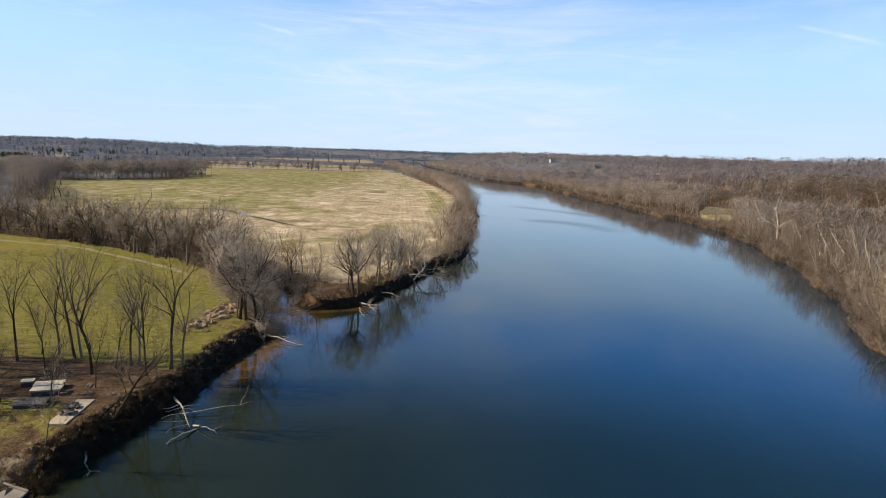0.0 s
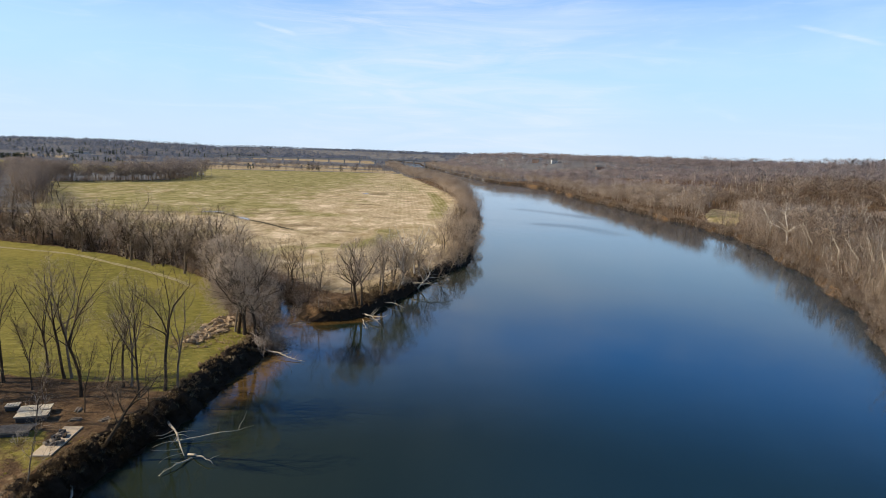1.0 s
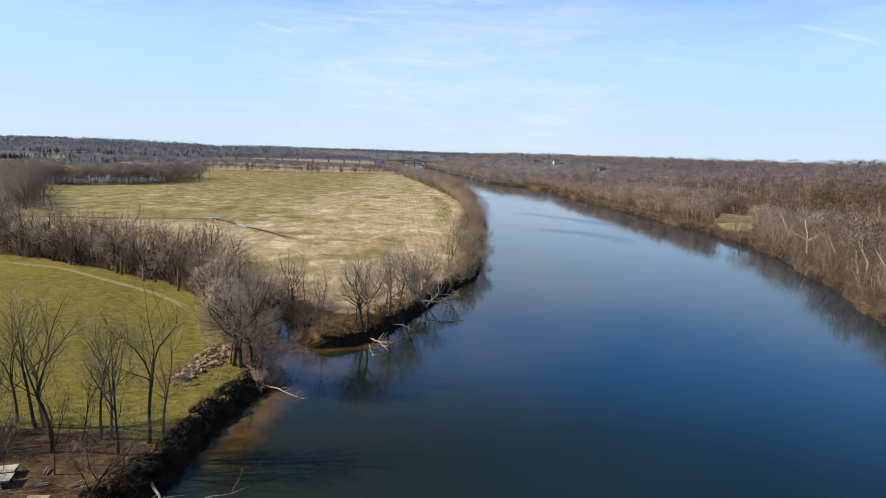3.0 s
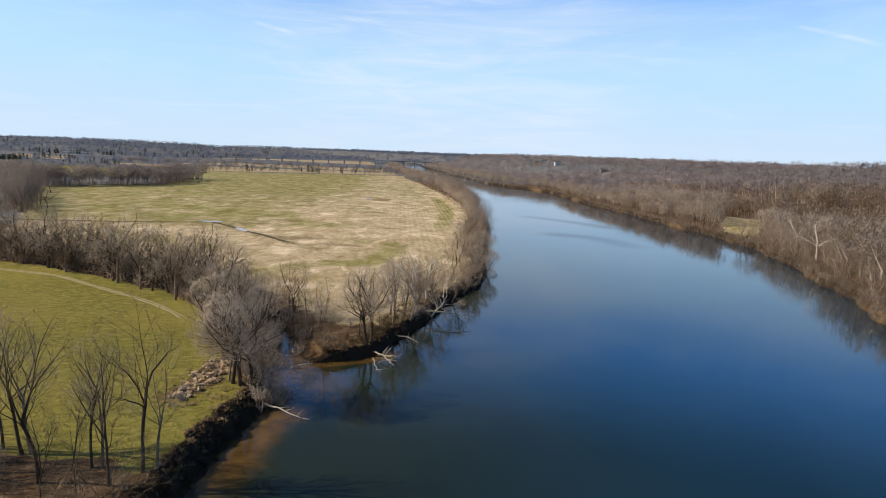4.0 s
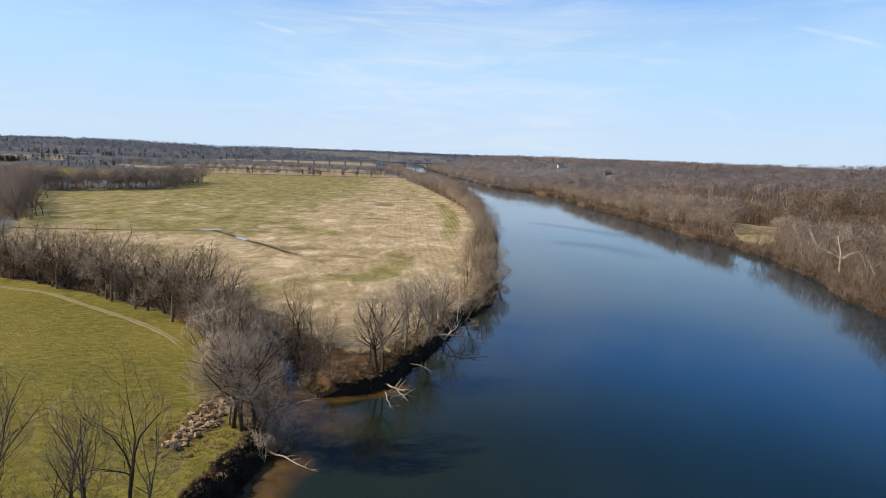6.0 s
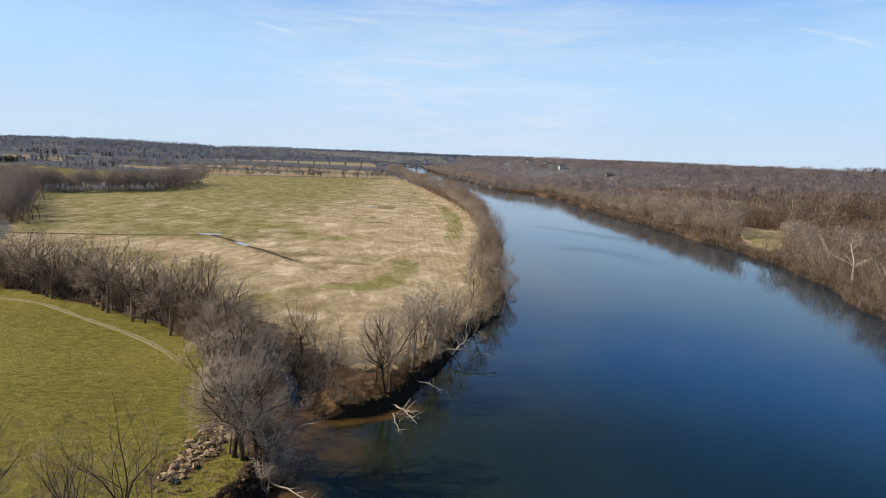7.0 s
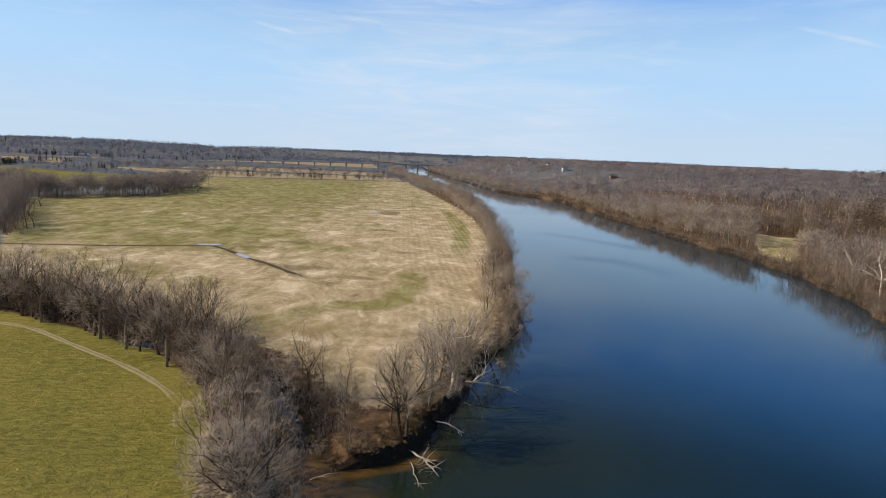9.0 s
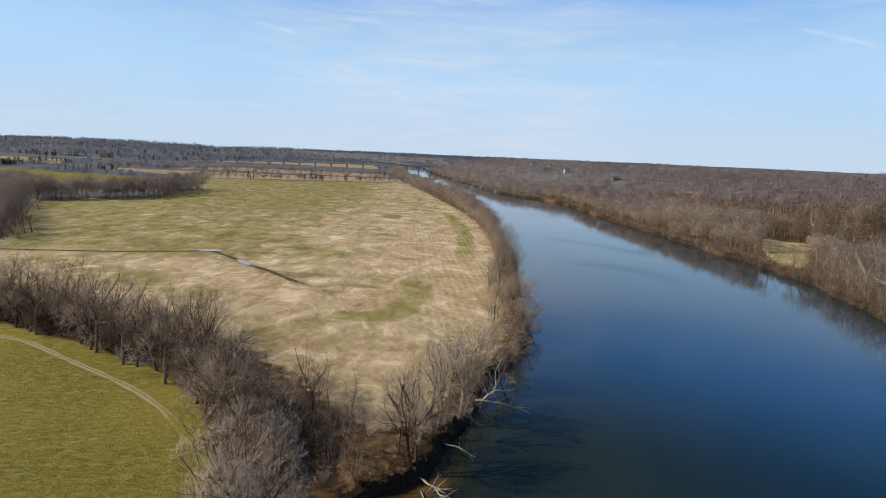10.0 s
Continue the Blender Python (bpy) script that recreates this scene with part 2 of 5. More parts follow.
def ground_material():
    m, N, L, b = material("ground", 0.95, 0.1)
    A, B = N.new("ShaderNodeVertexColor"), N.new("ShaderNodeVertexColor")
    A.layer_name, B.layer_name = "zones", "marks"
    sa, sb = N.new("ShaderNodeSeparateColor"), N.new("ShaderNodeSeparateColor")
    L.new(A.outputs["Color"], sa.inputs[0])
    L.new(B.outputs["Color"], sb.inputs[0])
    meadow, field, shaded_mud, far = sa.outputs[0], sa.outputs[1], sa.outputs[2], A.outputs["Alpha"]
    green, dark, rows = sb.outputs[0], sb.outputs[1], B.outputs["Alpha"]

    def turned(scale, deg):
        """The ground turned by an odd angle and stretched, so that no pattern lies square to it."""
        t = N.new("ShaderNodeMapping")
        t.inputs["Rotation"].default_value = (0.35, 0.2, radians(deg))
        L.new(place(N, L), t.inputs["Vector"])
        q = N.new("ShaderNodeMapping")
        q.inputs["Scale"].default_value = scale
        L.new(t.outputs[0], q.inputs["Vector"])
        return q.outputs[0]

    co = turned((1, 1, 1), 31)
    flat = turned((1.05, 0.55, 1.0), -7)
    fine, mid, big = grain(N, L, co, 2.2, 5, 0.65), grain(N, L, co, 0.35, 5, 0.6), grain(N, L, co, 0.030, 5, 0.55)
    streak = grain(N, L, flat, 0.11, 8, 0.66, 0.8)
    drift = grain(N, L, flat, 0.030, 6, 0.6, 1.0)
    edge = calc(N, L, "MULTIPLY", calc(N, L, "SUBTRACT", mid, 0.5), 0.9)

    def mask(v):
        return span(N, L, calc(N, L, "ADD", v, edge), 0.38, 0.62)

    # leaf litter and dead grass under the trees
    col = ramp(N, L, mid, (0.32, (0.068, 0.039, 0.020)), (0.52, (0.146, 0.087, 0.045)), (0.70, (0.25, 0.163, 0.090)))
    col = blend(N, L, span(N, L, fine, 0.48, 0.72, 0, 0.6), col, (0.25, 0.168, 0.085))
    # far farmland, its greys cooled in the colour to match the woods' haze tint
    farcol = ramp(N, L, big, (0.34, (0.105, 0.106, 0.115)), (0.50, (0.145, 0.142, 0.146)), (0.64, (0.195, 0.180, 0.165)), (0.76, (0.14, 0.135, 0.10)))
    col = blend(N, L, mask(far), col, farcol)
    # winter crop field: straw with greener grass in drifts
    straw = ramp(N, L, streak, (0.30, (0.275, 0.19, 0.094)), (0.42, (0.405, 0.302, 0.168)), (0.54, (0.52, 0.395, 0.238)), (0.66, (0.80, 0.640, 0.435)))
    straw = blend(N, L, span(N, L, grain(N, L, flat, 0.42, 6, 0.68, 0.8), 0.46, 0.60, 0, 0.45), straw, (0.70, 0.55, 0.35))
    straw = blend(N, L, span(N, L, drift, 0.52, 0.66, 0, 0.62), straw, (0.34, 0.235, 0.10))
    grass = ramp(N, L, streak, (0.32, (0.175, 0.150, 0.042)), (0.48, (0.275, 0.235, 0.080)), (0.66, (0.43, 0.360, 0.175)))
    gm = span(N, L, calc(N, L, "ADD", green, calc(N, L, "MULTIPLY", calc(N, L, "SUBTRACT", grain(N, L, flat, 0.05, 8, 0.68, 1.0), 0.5), 2.2)), 0.18, 0.90)
    fcol = blend(N, L, gm, straw, grass)
    wv = N.new("ShaderNodeTexWave")
    wv.wave_type, wv.bands_direction = "BANDS", "X"
    for k, v in (("Scale", 0.115), ("Distortion", 2.2), ("Detail", 2.0), ("Detail Scale", 0.25), ("Detail Roughness", 0.6)):
        wv.inputs[k].default_value = v
    rot = N.new("ShaderNodeMapping")
    rot.inputs["Rotation"].default_value = (0, 0, radians(-8))
    L.new(place(N, L), rot.inputs["Vector"])
    L.new(rot.outputs[0], wv.inputs["Vector"])
    rowf = calc(N, L, "MULTIPLY", calc(N, L, "MULTIPLY", span(N, L, wv.outputs["Fac"], 0.45, 0.8), rows), span(N, L, calc(N, L, "MULTIPLY", calc(N, L, "ADD", streak, mid), 0.5), 0.40, 0.58))
    fcol = blend(N, L, calc(N, L, "MULTIPLY", rowf, 0.22), fcol, (0.82, 0.66, 0.46))
    col = blend(N, L, mask(field), col, fcol)
    # pasture
    tuft = grain(N, L, turned((0.5, 1.0, 1.0), -4), 0.9, 5, 0.62, 0.4)
    past = ramp(N, L, calc(N, L, "ADD", calc(N, L, "MULTIPLY", fine, 0.3), calc(N, L, "MULTIPLY", tuft, 0.7)),
                (0.34, (0.128, 0.114, 0.024)), (0.48, (0.210, 0.184, 0.039)), (0.58, (0.280, 0.238, 0.056)), (0.72, (0.385, 0.322, 0.114)))
    past = blend(N, L, span(N, L, big, 0.42, 0.62, 0, 0.5), past, (0.318, 0.252, 0.060))
    col = blend(N, L, mask(meadow), col, past)
    # dark furrows and wet marks; raw bank whose mud is blackened for its shade
    col = blend(N, L, calc(N, L, "MULTIPLY", span(N, L, calc(N, L, "ADD", dark, edge), 0.25, 0.80), 0.62), col, (0.16, 0.112, 0.048))
    col = blend(N, L, mask(shaded_mud), col, blend(N, L, mid, (0.016, 0.011, 0.008), (0.058, 0.039, 0.024)))
    L.new(col, b.inputs["Base Color"])
    h = calc(N, L, "ADD", fine, calc(N, L, "MULTIPLY", tuft, 1.8))
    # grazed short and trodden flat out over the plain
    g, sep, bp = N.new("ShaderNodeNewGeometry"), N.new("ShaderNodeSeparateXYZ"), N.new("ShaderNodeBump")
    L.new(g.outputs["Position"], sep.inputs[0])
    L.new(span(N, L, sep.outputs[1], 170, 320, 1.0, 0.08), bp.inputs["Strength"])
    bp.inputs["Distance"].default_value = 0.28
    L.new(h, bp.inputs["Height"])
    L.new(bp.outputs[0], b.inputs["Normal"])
    return m


def water_material():
    m, N, L, b = material("river_water", 0.03, 0.5)
    b.inputs["IOR"].default_value = 1.42
    b.inputs["Specular Tint"].default_value = (0.72, 0.93, 1.0, 1)
    a = N.new("ShaderNodeVertexColor")
    a.layer_name = "shoal"
    s = N.new("ShaderNodeSeparateColor")
    L.new(a.outputs["Color"], s.inputs[0])
    co = place(N, L)
    drift = grain(N, L, place(N, L, (1, 0.3, 1)), 0.03, 5, 0.6, 0.5)
    # body blue carries sky reflection; its left turns green with silt and view angle
    sky_blue_body = ramp(N, L, drift, (0.35, (0.007, 0.026, 0.043)), (0.65, (0.010, 0.033, 0.053)))
    silt_view_tint = ramp(N, L, drift, (0.35, (0.014, 0.022, 0.013)), (0.65, (0.022, 0.030, 0.017)))
    sky_blue_body = blend(N, L, s.outputs[1], sky_blue_body, silt_view_tint)
    bed = ramp(N, L, grain(N, L, co, 0.25, 5), (0.35, (0.062, 0.038, 0.013)), (0.65, (0.135, 0.078, 0.025)))
    f = span(N, L, calc(N, L, "ADD", s.outputs[0], calc(N, L, "MULTIPLY", calc(N, L, "SUBTRACT", grain(N, L, co, 0.07, 4), 0.5), 0.4)), 0.2, 1.0)
    L.new(blend(N, L, f, sky_blue_body, bed), b.inputs["Base Color"])
    # wind-ruffled lanes among smooth water
    lane = span(N, L, grain(N, L, place(N, L, (0.25, 1, 1)), 0.012, 4, 0.5, 0.4), 0.45, 0.68, 0.03, 0.10)
    lane = calc(N, L, "ADD", lane, calc(N, L, "MULTIPLY", s.outputs[2], 0.13))
    L.new(lane, b.inputs["Roughness"])
    rip = calc(N, L, "ADD", grain(N, L, place(N, L, (1, 1.6, 1)), 0.9, 4, 0.6), calc(N, L, "MULTIPLY", grain(N, L, co, 0.16, 3), 2.0))
    bump(N, L, b, rip, 0.14, 0.05)
    return m


def worn_strip(name, base, lo, hi, most):
    """A strip worn into the ground: its wear shows the lower soil."""
    m, N, L, b = material(name, 0.95, 0.1)
    a = N.new("ShaderNodeAttribute")
    a.attribute_name = "tone"
    co = place(N, L)
    n = grain(N, L, co, 1.1, 5, 0.6)
    worn = span(N, L, calc(N, L, "ADD", a.outputs["Fac"], calc(N, L, "MULTIPLY", calc(N, L, "SUBTRACT", n, 0.5), 0.9)), 0.25, 0.85, 0, most)
    L.new(blend(N, L, worn, base, blend(N, L, n, lo, hi)), b.inputs["Base Color"])
    bump(N, L, b, n, 0.8, 0.1)
    return m


M_TRACK = worn_strip("wheel_track", (0.225, 0.186, 0.038), (0.31, 0.26, 0.165), (0.47, 0.40, 0.28), 0.8)
M_WETMUD = worn_strip("wet_ditch_mud", (0.42, 0.33, 0.18), (0.05, 0.038, 0.022), (0.11, 0.085, 0.045), 0.95)
M_FURROW = worn_strip("furrow_grass", (0.42, 0.34, 0.18), (0.15, 0.115, 0.045), (0.24, 0.19, 0.07), 0.85)
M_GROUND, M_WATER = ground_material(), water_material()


# ---- the lie of the land ----
YL = [-700, 0, 60, 80, 96, 119, 126, 130, 135, 141, 146, 149.2, 150.4, 152, 158, 168, 177, 186, 196, 216, 235, 252, 276, 317, 391, 437, 487, 610, 719, 815, 929, 1149, 1296, 1458, 1706, 1932, 2212, 2700, 5200]
XL = [-52, -50, -49, -48.5, -46, -46, -45, -46, -48.5, -49.5, -48.5, -43.5, -39.6, -36.5, -32, -29.5, -27, -24.5, -22.5, -18, -11.5, -9.5, -10, -9, -8, -11, -15, -26, -38, -55, -88, -134, -173, -208, -247, -302, -345, -530, -2600]
YR = [-700, 0, 60, 110, 136, 151, 173, 193, 220, 245, 290, 320, 345, 385, 424, 455, 489, 543, 590, 666, 798, 864, 906, 979, 1075, 1193, 1278, 1494, 1650, 1889, 2212, 2700, 5200]
XR = [56, 58, 62, 71, 79, 84, 93, 99, 107, 112, 120, 125, 128, 127, 122, 115, 109, 102, 92, 81, 67, 42, 12, -14, -36, -60, -84, -124, -160, -206, -250, -420, -2480]
CREEK = [(-30, 136), (-46, 143), (-50, 152), (-52, 161), (-60, 172), (-76, 188), (-92, 198), (-106, 204), (-128, 213), (-146, 220), (-200, 240), (-330, 300)]
DITCH = [(-260, 318), (-238, 319), (-191, 328), (-160, 339), (-154, 344), (-141, 333), (-124, 315), (-109, 302), (-95, 287), (-78, 272)]
TRACK = [(-190, 214), (-160, 209), (-138, 205), (-114, 191), (-98, 182), (-88, 175), (-78, 166), (-71, 157)]
MEADOW_X = [-800, -400, -175, -150, -123, -99, -82, -70, -60, -56, -48]
MEADOW_Y = [300, 262, 217, 211, 201, 190, 175, 158, 140, 131, 126]
FIELD = [(-48, 180), (-42, 175), (-36, 177), (-31, 186), (-29, 200), (-24, 218), (-21, 240), (-20, 300), (-20, 378), (-24, 437), (-36, 530), (-48, 599), (-70, 689), (-101, 824), (-141, 970), (-152, 1045), (-328, 965), (-445, 932),
         (-345, 720), (-314, 601), (-358, 556), (-387, 517), (-287, 387), (-235, 322), (-205, 268), (-150, 243), (-110, 228), (-85, 214), (-68, 202), (-56, 190)]
TAN = [[(-700, 1120), (-446, 955), (-160, 1065), (-190, 1195), (-403, 1170)], [(-1130, 1410), (-965, 1385), (-825, 1190), (-985, 1215)], [(-1170, 1735), (-1125, 1775), (-1000, 1575), (-1045, 1545)], [(-640, 1222), (-215, 1245), (-240, 1385), (-580, 1385)], [(-900, 1800), (-330, 1800), (-400, 2085), (-900, 1930)], [(-1110, 1560), (-1010, 1560), (-1020, 1620), (-1120, 1620)]]


def far_from(x, y, line):
    d = np.full(np.shape(x), 1e9)
    for (ax, ay), (bx, by) in zip(line, line[1:]):
        ux, uy = bx - ax, by - ay
        k = np.clip(((x - ax) * ux + (y - ay) * uy) / (ux * ux + uy * uy), 0, 1)
        d = np.minimum(d, np.hypot(x - ax - k * ux, y - ay - k * uy))
    return d


def inside(x, y, poly):
    hit = np.zeros(np.shape(x), bool)
    for (ax, ay), (bx, by) in zip(poly, poly[1:] + poly[:1]):
        if ay != by:
            hit ^= ((ay > y) != (by > y)) & (x < (bx - ax) * (y - ay) / (by - ay) + ax)
    return hit


def ease(v, a, b):
    k = np.clip((v - a) / (b - a), 0, 1)
    return k * k * (3 - 2 * k)


def swell(x, y, s=1.0):
    """Smooth uneven waves, -1 to 1."""
    x, y = x / s, y / s
    out = 0
    for k in range(9):
        a, w, p = k * 2.399, 0.75 + 0.137 * k, k * 1.7
        out = out + np.sin(w * (x * math.cos(a) + y * math.sin(a)) + p + 1.3 * np.sin(0.41 * w * (y * math.cos(a) - x * math.sin(a)) + 2 * p))
    return out / 4.5


def bank_left(y):
    k = np.clip((y - 55) / 20, 0, 1) * np.clip((700 - y) / 400, 0, 1)
    return np.interp(y, YL, XL) + k * (0.5 * np.sin(y * 0.55) * np.sin(y * 0.23 + 1) + 0.3 * np.sin(y * 1.7))


def bank_right(y):
    return np.interp(y, YR, XR) + 1.2 * np.sin(y * 0.11) + 0.7 * np.sin(y * 0.37 + 1)


def land(x, y):
    x, y = np.asarray(x, float), np.asarray(y, float)
    dl, dr = bank_left(y) - x, x - bank_right(y)
    far = np.hypot(x, y)
    left = (2.8 - 0.7 * ease(y, 142, 150) * (1 - ease(y, 200, 230))) * ease(dl, -0.3, 1.3 + 7 * (1 - ease(y, 68.5, 72.5)) + (2.3 + 0.6 * np.sin(y * 0.31)) * ease(y, 72, 78) * (1 - ease(y, 126, 131))) + 0.2 * ease(dl, 1, 4) + 0.03 * swell(x, y, 6) * ease(dl, 3, 10) + 0.5 * swell(x, y, 120) * ease(dl, 20, 120)
    c = far_from(x, y, CREEK)
    w = 0.6 + 2.2 * (1 - ease(y, 146, 158)) + 1.5 * np.exp(-((x + 106) / 6) ** 2)
    left = left + (-1.0 - left) * (1 - ease(c, w, 2.4 * w + 3.0)) * (dl > -1)
    left = left + 40 * ease(far, 2600, 4300) * (0.75 + 0.25 * swell(x, y, 420)) + 6 * ease(far, 1300, 2400) * swell(x, y, 260)
    near = 240 - 190 * ease(y, 800, 1250)
    right = 2.6 * ease(dr, -0.5, 1.4) + 1.9 * ease(dr, 4, 30) + 1.0 * swell(x, y, 40) * ease(dr, 15, 60) + 9 * ease(dr, 112, 135) * ease(y, 330, 460) * (1 - ease(y, 850, 1100)) + 5 * ease(dr, 90, 260) + 27 * ease(dr, near, near * 2.4 + 60) * (0.85 + 0.15 * swell(x, y, 190))
    right = right + 8 * ease(dr, 900, 2200)
    z = np.where(dl > -0.5, left, np.where(dr > -0.5, right, 0))
    bed = -2.6 * ease(np.minimum(-dl, -dr), 0.2, 9)
    return np.where((dl <= -0.5) & (dr <= -0.5), bed - 0.02, z)


def steps(*runs):
    out = [runs[0][0]]
    for a, b, s in runs:
        n = max(1, round((b - a) / s))
        out += [a + (b - a) * (i + 1) / n for i in range(n)]
    return np.array(out)


def mesh_object(name, verts, quads=None, tris=None, mats=(), parent=None, smooth=False, tone=None):
    """One mesh from arrays of corners and faces."""
    me = bpy.data.meshes.new(name)
    parts = [(f, k) for f, k in ((quads, 4), (tris, 3)) if f is not None and len(f)]
    idx = np.concatenate([np.asarray(f, np.int32).ravel() for f, k in parts])
    counts = np.concatenate([np.full(len(f), k, np.int32) for f, k in parts])
    me.vertices.add(len(verts))
    me.vertices.foreach_set("co", np.asarray(verts, np.float32).ravel())
    me.loops.add(len(idx))
    me.loops.foreach_set("vertex_index", idx)
    me.polygons.add(len(counts))
    me.polygons.foreach_set("loop_start", np.concatenate([[0], np.cumsum(counts)[:-1]]).astype(np.int32))
    if smooth:
        me.polygons.foreach_set("use_smooth", np.ones(len(counts), bool))
    if tone is not None:
        me.attributes.new("tone", "FLOAT", "POINT").data.foreach_set("value", np.asarray(tone, np.float32))
    me.update(calc_edges=True)
    for m in mats:
        me.materials.append(m)
    ob = new(name, me)
    ob.parent = parent
    return ob


def colours(ob, name, rgba):
    ob.data.color_attributes.new(name, "FLOAT_COLOR", "POINT").data.foreach_set("color", np.asarray(rgba, np.float32).ravel())


def build_ground():
    off_l = steps((0, 3.5, 0.4), (3.5, 20, 1.0), (20, 60, 1.3), (60, 150, 2.2), (150, 430, 5), (430, 1000, 20), (1000, 2400, 100), (2400, 4900, 250))
    frac = np.array([0.004, 0.02, 0.06, 0.15, 0.5, 0.85, 0.94, 0.98, 0.996])
    off_r = steps((0, 12, 0.8), (12, 60, 3), (60, 420, 12), (420, 1500, 45), (1500, 4900, 200))
    ys = steps((-600, 50, 25), (50, 62, 3), (62, 260, 1.25), (260, 600, 4), (600, 1150, 8), (1150, 2500, 25), (2500, 4950, 110))
    bl, br = bank_left(ys)[:, None], bank_right(ys)[:, None]
    X = np.concatenate([bl - off_l[::-1][None, :], bl + (br - bl) * frac[None, :], br + off_r[None, :]], 1)
    Y = np.repeat(ys[:, None], X.shape[1], 1)
    Z = land(X, Y)
    # the raw bank: slumps and hollows along its face
    face = np.exp(-((bl - X - 1.0 - 0.7 * (Y < 131)) / (1.1 + 0.6 * (Y < 131))) ** 2) * ((Y > 60) & (Y < 420))
    g = np.random.default_rng(3)
    X = X + face * (0.45 * np.sin(Y * 1.9 + 2 * np.sin(Y * 0.4)) + g.normal(0, 0.22, X.shape))
    Z = Z + face * g.normal(0, 0.22, X.shape)
    r, c = X.shape
    i = np.arange(r * c).reshape(r, c)
    quads = np.stack([i[:-1, :-1], i[:-1, 1:], i[1:, 1:], i[1:, :-1]], -1).reshape(-1, 4)
    ob = mesh_object("ground", np.stack([X, Y, Z], -1).reshape(-1, 3), quads, mats=[M_GROUND], smooth=True)
    x, y = X.ravel(), Y.ravel()
    dl, dr = bank_left(y) - x, x - bank_right(y)
    c = far_from(x, y, CREEK)
    edge = np.interp(x, MEADOW_X, MEADOW_Y)
    meadow = ease(edge + 4 - y, -2, 2) * ease(dl, 1.6 + 1.6 * (y < 131), 3.0 + 1.4 * (y < 131))
    yy = y + 2.2 * swell(x, y, 3.5)
    litter = ease(yy, 82, 86) * (1 - ease(yy, 97, 103)) * ease(x, -100, -84)
    meadow = meadow * (1 - litter)
    meadow = np.maximum(meadow, inside(x, y, [(-700, 720), (-565, 722), (-430, 715), (-440, 890), (-620, 925), (-900, 1010)]) * 1.0)
    field_r = np.maximum(meadow * 0, inside(x, y, [(130, 392), (137, 379), (186, 482), (170, 509), (145, 451), (132, 410)]) * 1.0)
    d = far_from(x, y, FIELD + FIELD[:1]) * np.where(inside(x, y, FIELD), 1, -1)
    field = np.maximum(ease(d, -13, 4), field_r)
    slope = (1 - ease(y, 72.5, 75.5)) * (1 - ease(dl, 6, 10)) * (dl > 0)
    field, meadow = np.maximum(field, slope), meadow * (1 - slope) * (1 - 0.5 * (1 - ease(y, 80, 85)))
    field = np.where(slope > 0, field * 0.4, field)
    for poly in TAN:
        field = np.maximum(field, inside(x, y, poly) * 1.0)
    crops = sum(inside(x, y, poly) * 1.0 for poly in TAN)
    # raw mud on bank faces and creek sides, where shade is painted in too
    shaded_mud = (1 - ease(np.abs(dl - 0.4 - 0.9 * ((y > 72) & (y < 131))), 1.2 + 0.9 * ((y > 72) & (y < 131)), 2.2 + 0.8 * ((y > 72) & (y < 131)))) * (y < 1200) + (1 - ease(np.abs(dr - 0.3), 0.8, 2.6)) * (0.62 + 0.3 * swell(x, y, 9)) + (1 - ease(c, 3.5, 6)) * (dl > 0)
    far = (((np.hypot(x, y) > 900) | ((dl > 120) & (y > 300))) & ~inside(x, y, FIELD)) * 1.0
    # dry, trodden grass round the stone heap
    worn = far_from(x, y, [(-58.5, 122), (-56.5, 130), (-58, 138)])
    meadow = meadow * (1 - 0.55 * (1 - ease(worn, 1.5, 6.5)))
    field = np.maximum(field, 0.42 * (1 - ease(worn, 2, 7)) * (dl > 3))
    green = 0.24 + 0.50 * ease(-x - 0.10 * y, 55, 125) * ease(y, 300, 350) + 0.22 * ease(y, 480, 640)
    for ax, ay, bx, by, w, k in ((-250, 430, -150, 390, 50, 0.75), (-330, 560, -230, 520, 60, 0.7), (-150, 385, -95, 350, 22, 0.55), (-110, 470, -90, 440, 25, 0.35), (-200, 300, -120, 262, 22, 0.35), (-300, 700, -120, 690, 55, 0.5),
                                 (-300, 900, -170, 900, 60, 0.45), (-75, 600, -100, 700, 14, 0.6), (-85, 214, -70, 240, 12, 0.45), (-120, 300, -80, 320, 16, 0.3)):
        green = np.maximum(green, k * (1 - ease(far_from(x, y, [(ax, ay), (bx, by)]), w * 0.2, w)) + 0.1)
    patch = 1 - ease(far_from(x, y, [(-66, 243), (-58, 244), (-50, 252), (-47, 275), (-50, 296)]), 3, 9)
    green = np.maximum(green, 0.8 * patch)
    green = np.maximum(green, 0.9 * (1 - ease(np.abs(x - np.interp(y, [330, 437, 530, 640], [-33, -36, -48, -68])), 2, 9)) * ease(y, 330, 380) * (1 - ease(y, 560, 640)))
    green = np.maximum(green, field_r * 0.6)
    green = green * (1 - np.clip(crops, 0, 1))
    dark = 0.62 * (1 - ease(far_from(x, y, DITCH), 1.5, 7))
    for ln in ([(-225, 536), (-100, 560), (-50, 588)], [(-300, 640), (-172, 600), (-62, 660)], [(-330, 760), (-190, 790), (-90, 815)]):
        dark = np.maximum(dark, 0.62 * (1 - ease(far_from(x, y, ln), 1.0, 5)))
    dark = np.maximum(dark, 1.3 * (1 - ease(np.hypot((x + 97) / 1.3, (y - 537) / 2.4), 3, 9)))
    dark = np.maximum(dark, 0.55 * np.clip(crops, 0, 1))
    rows = field * ease(x + 0.16 * y, -45, 15) * ease(y, 200, 240) * (1 - patch)
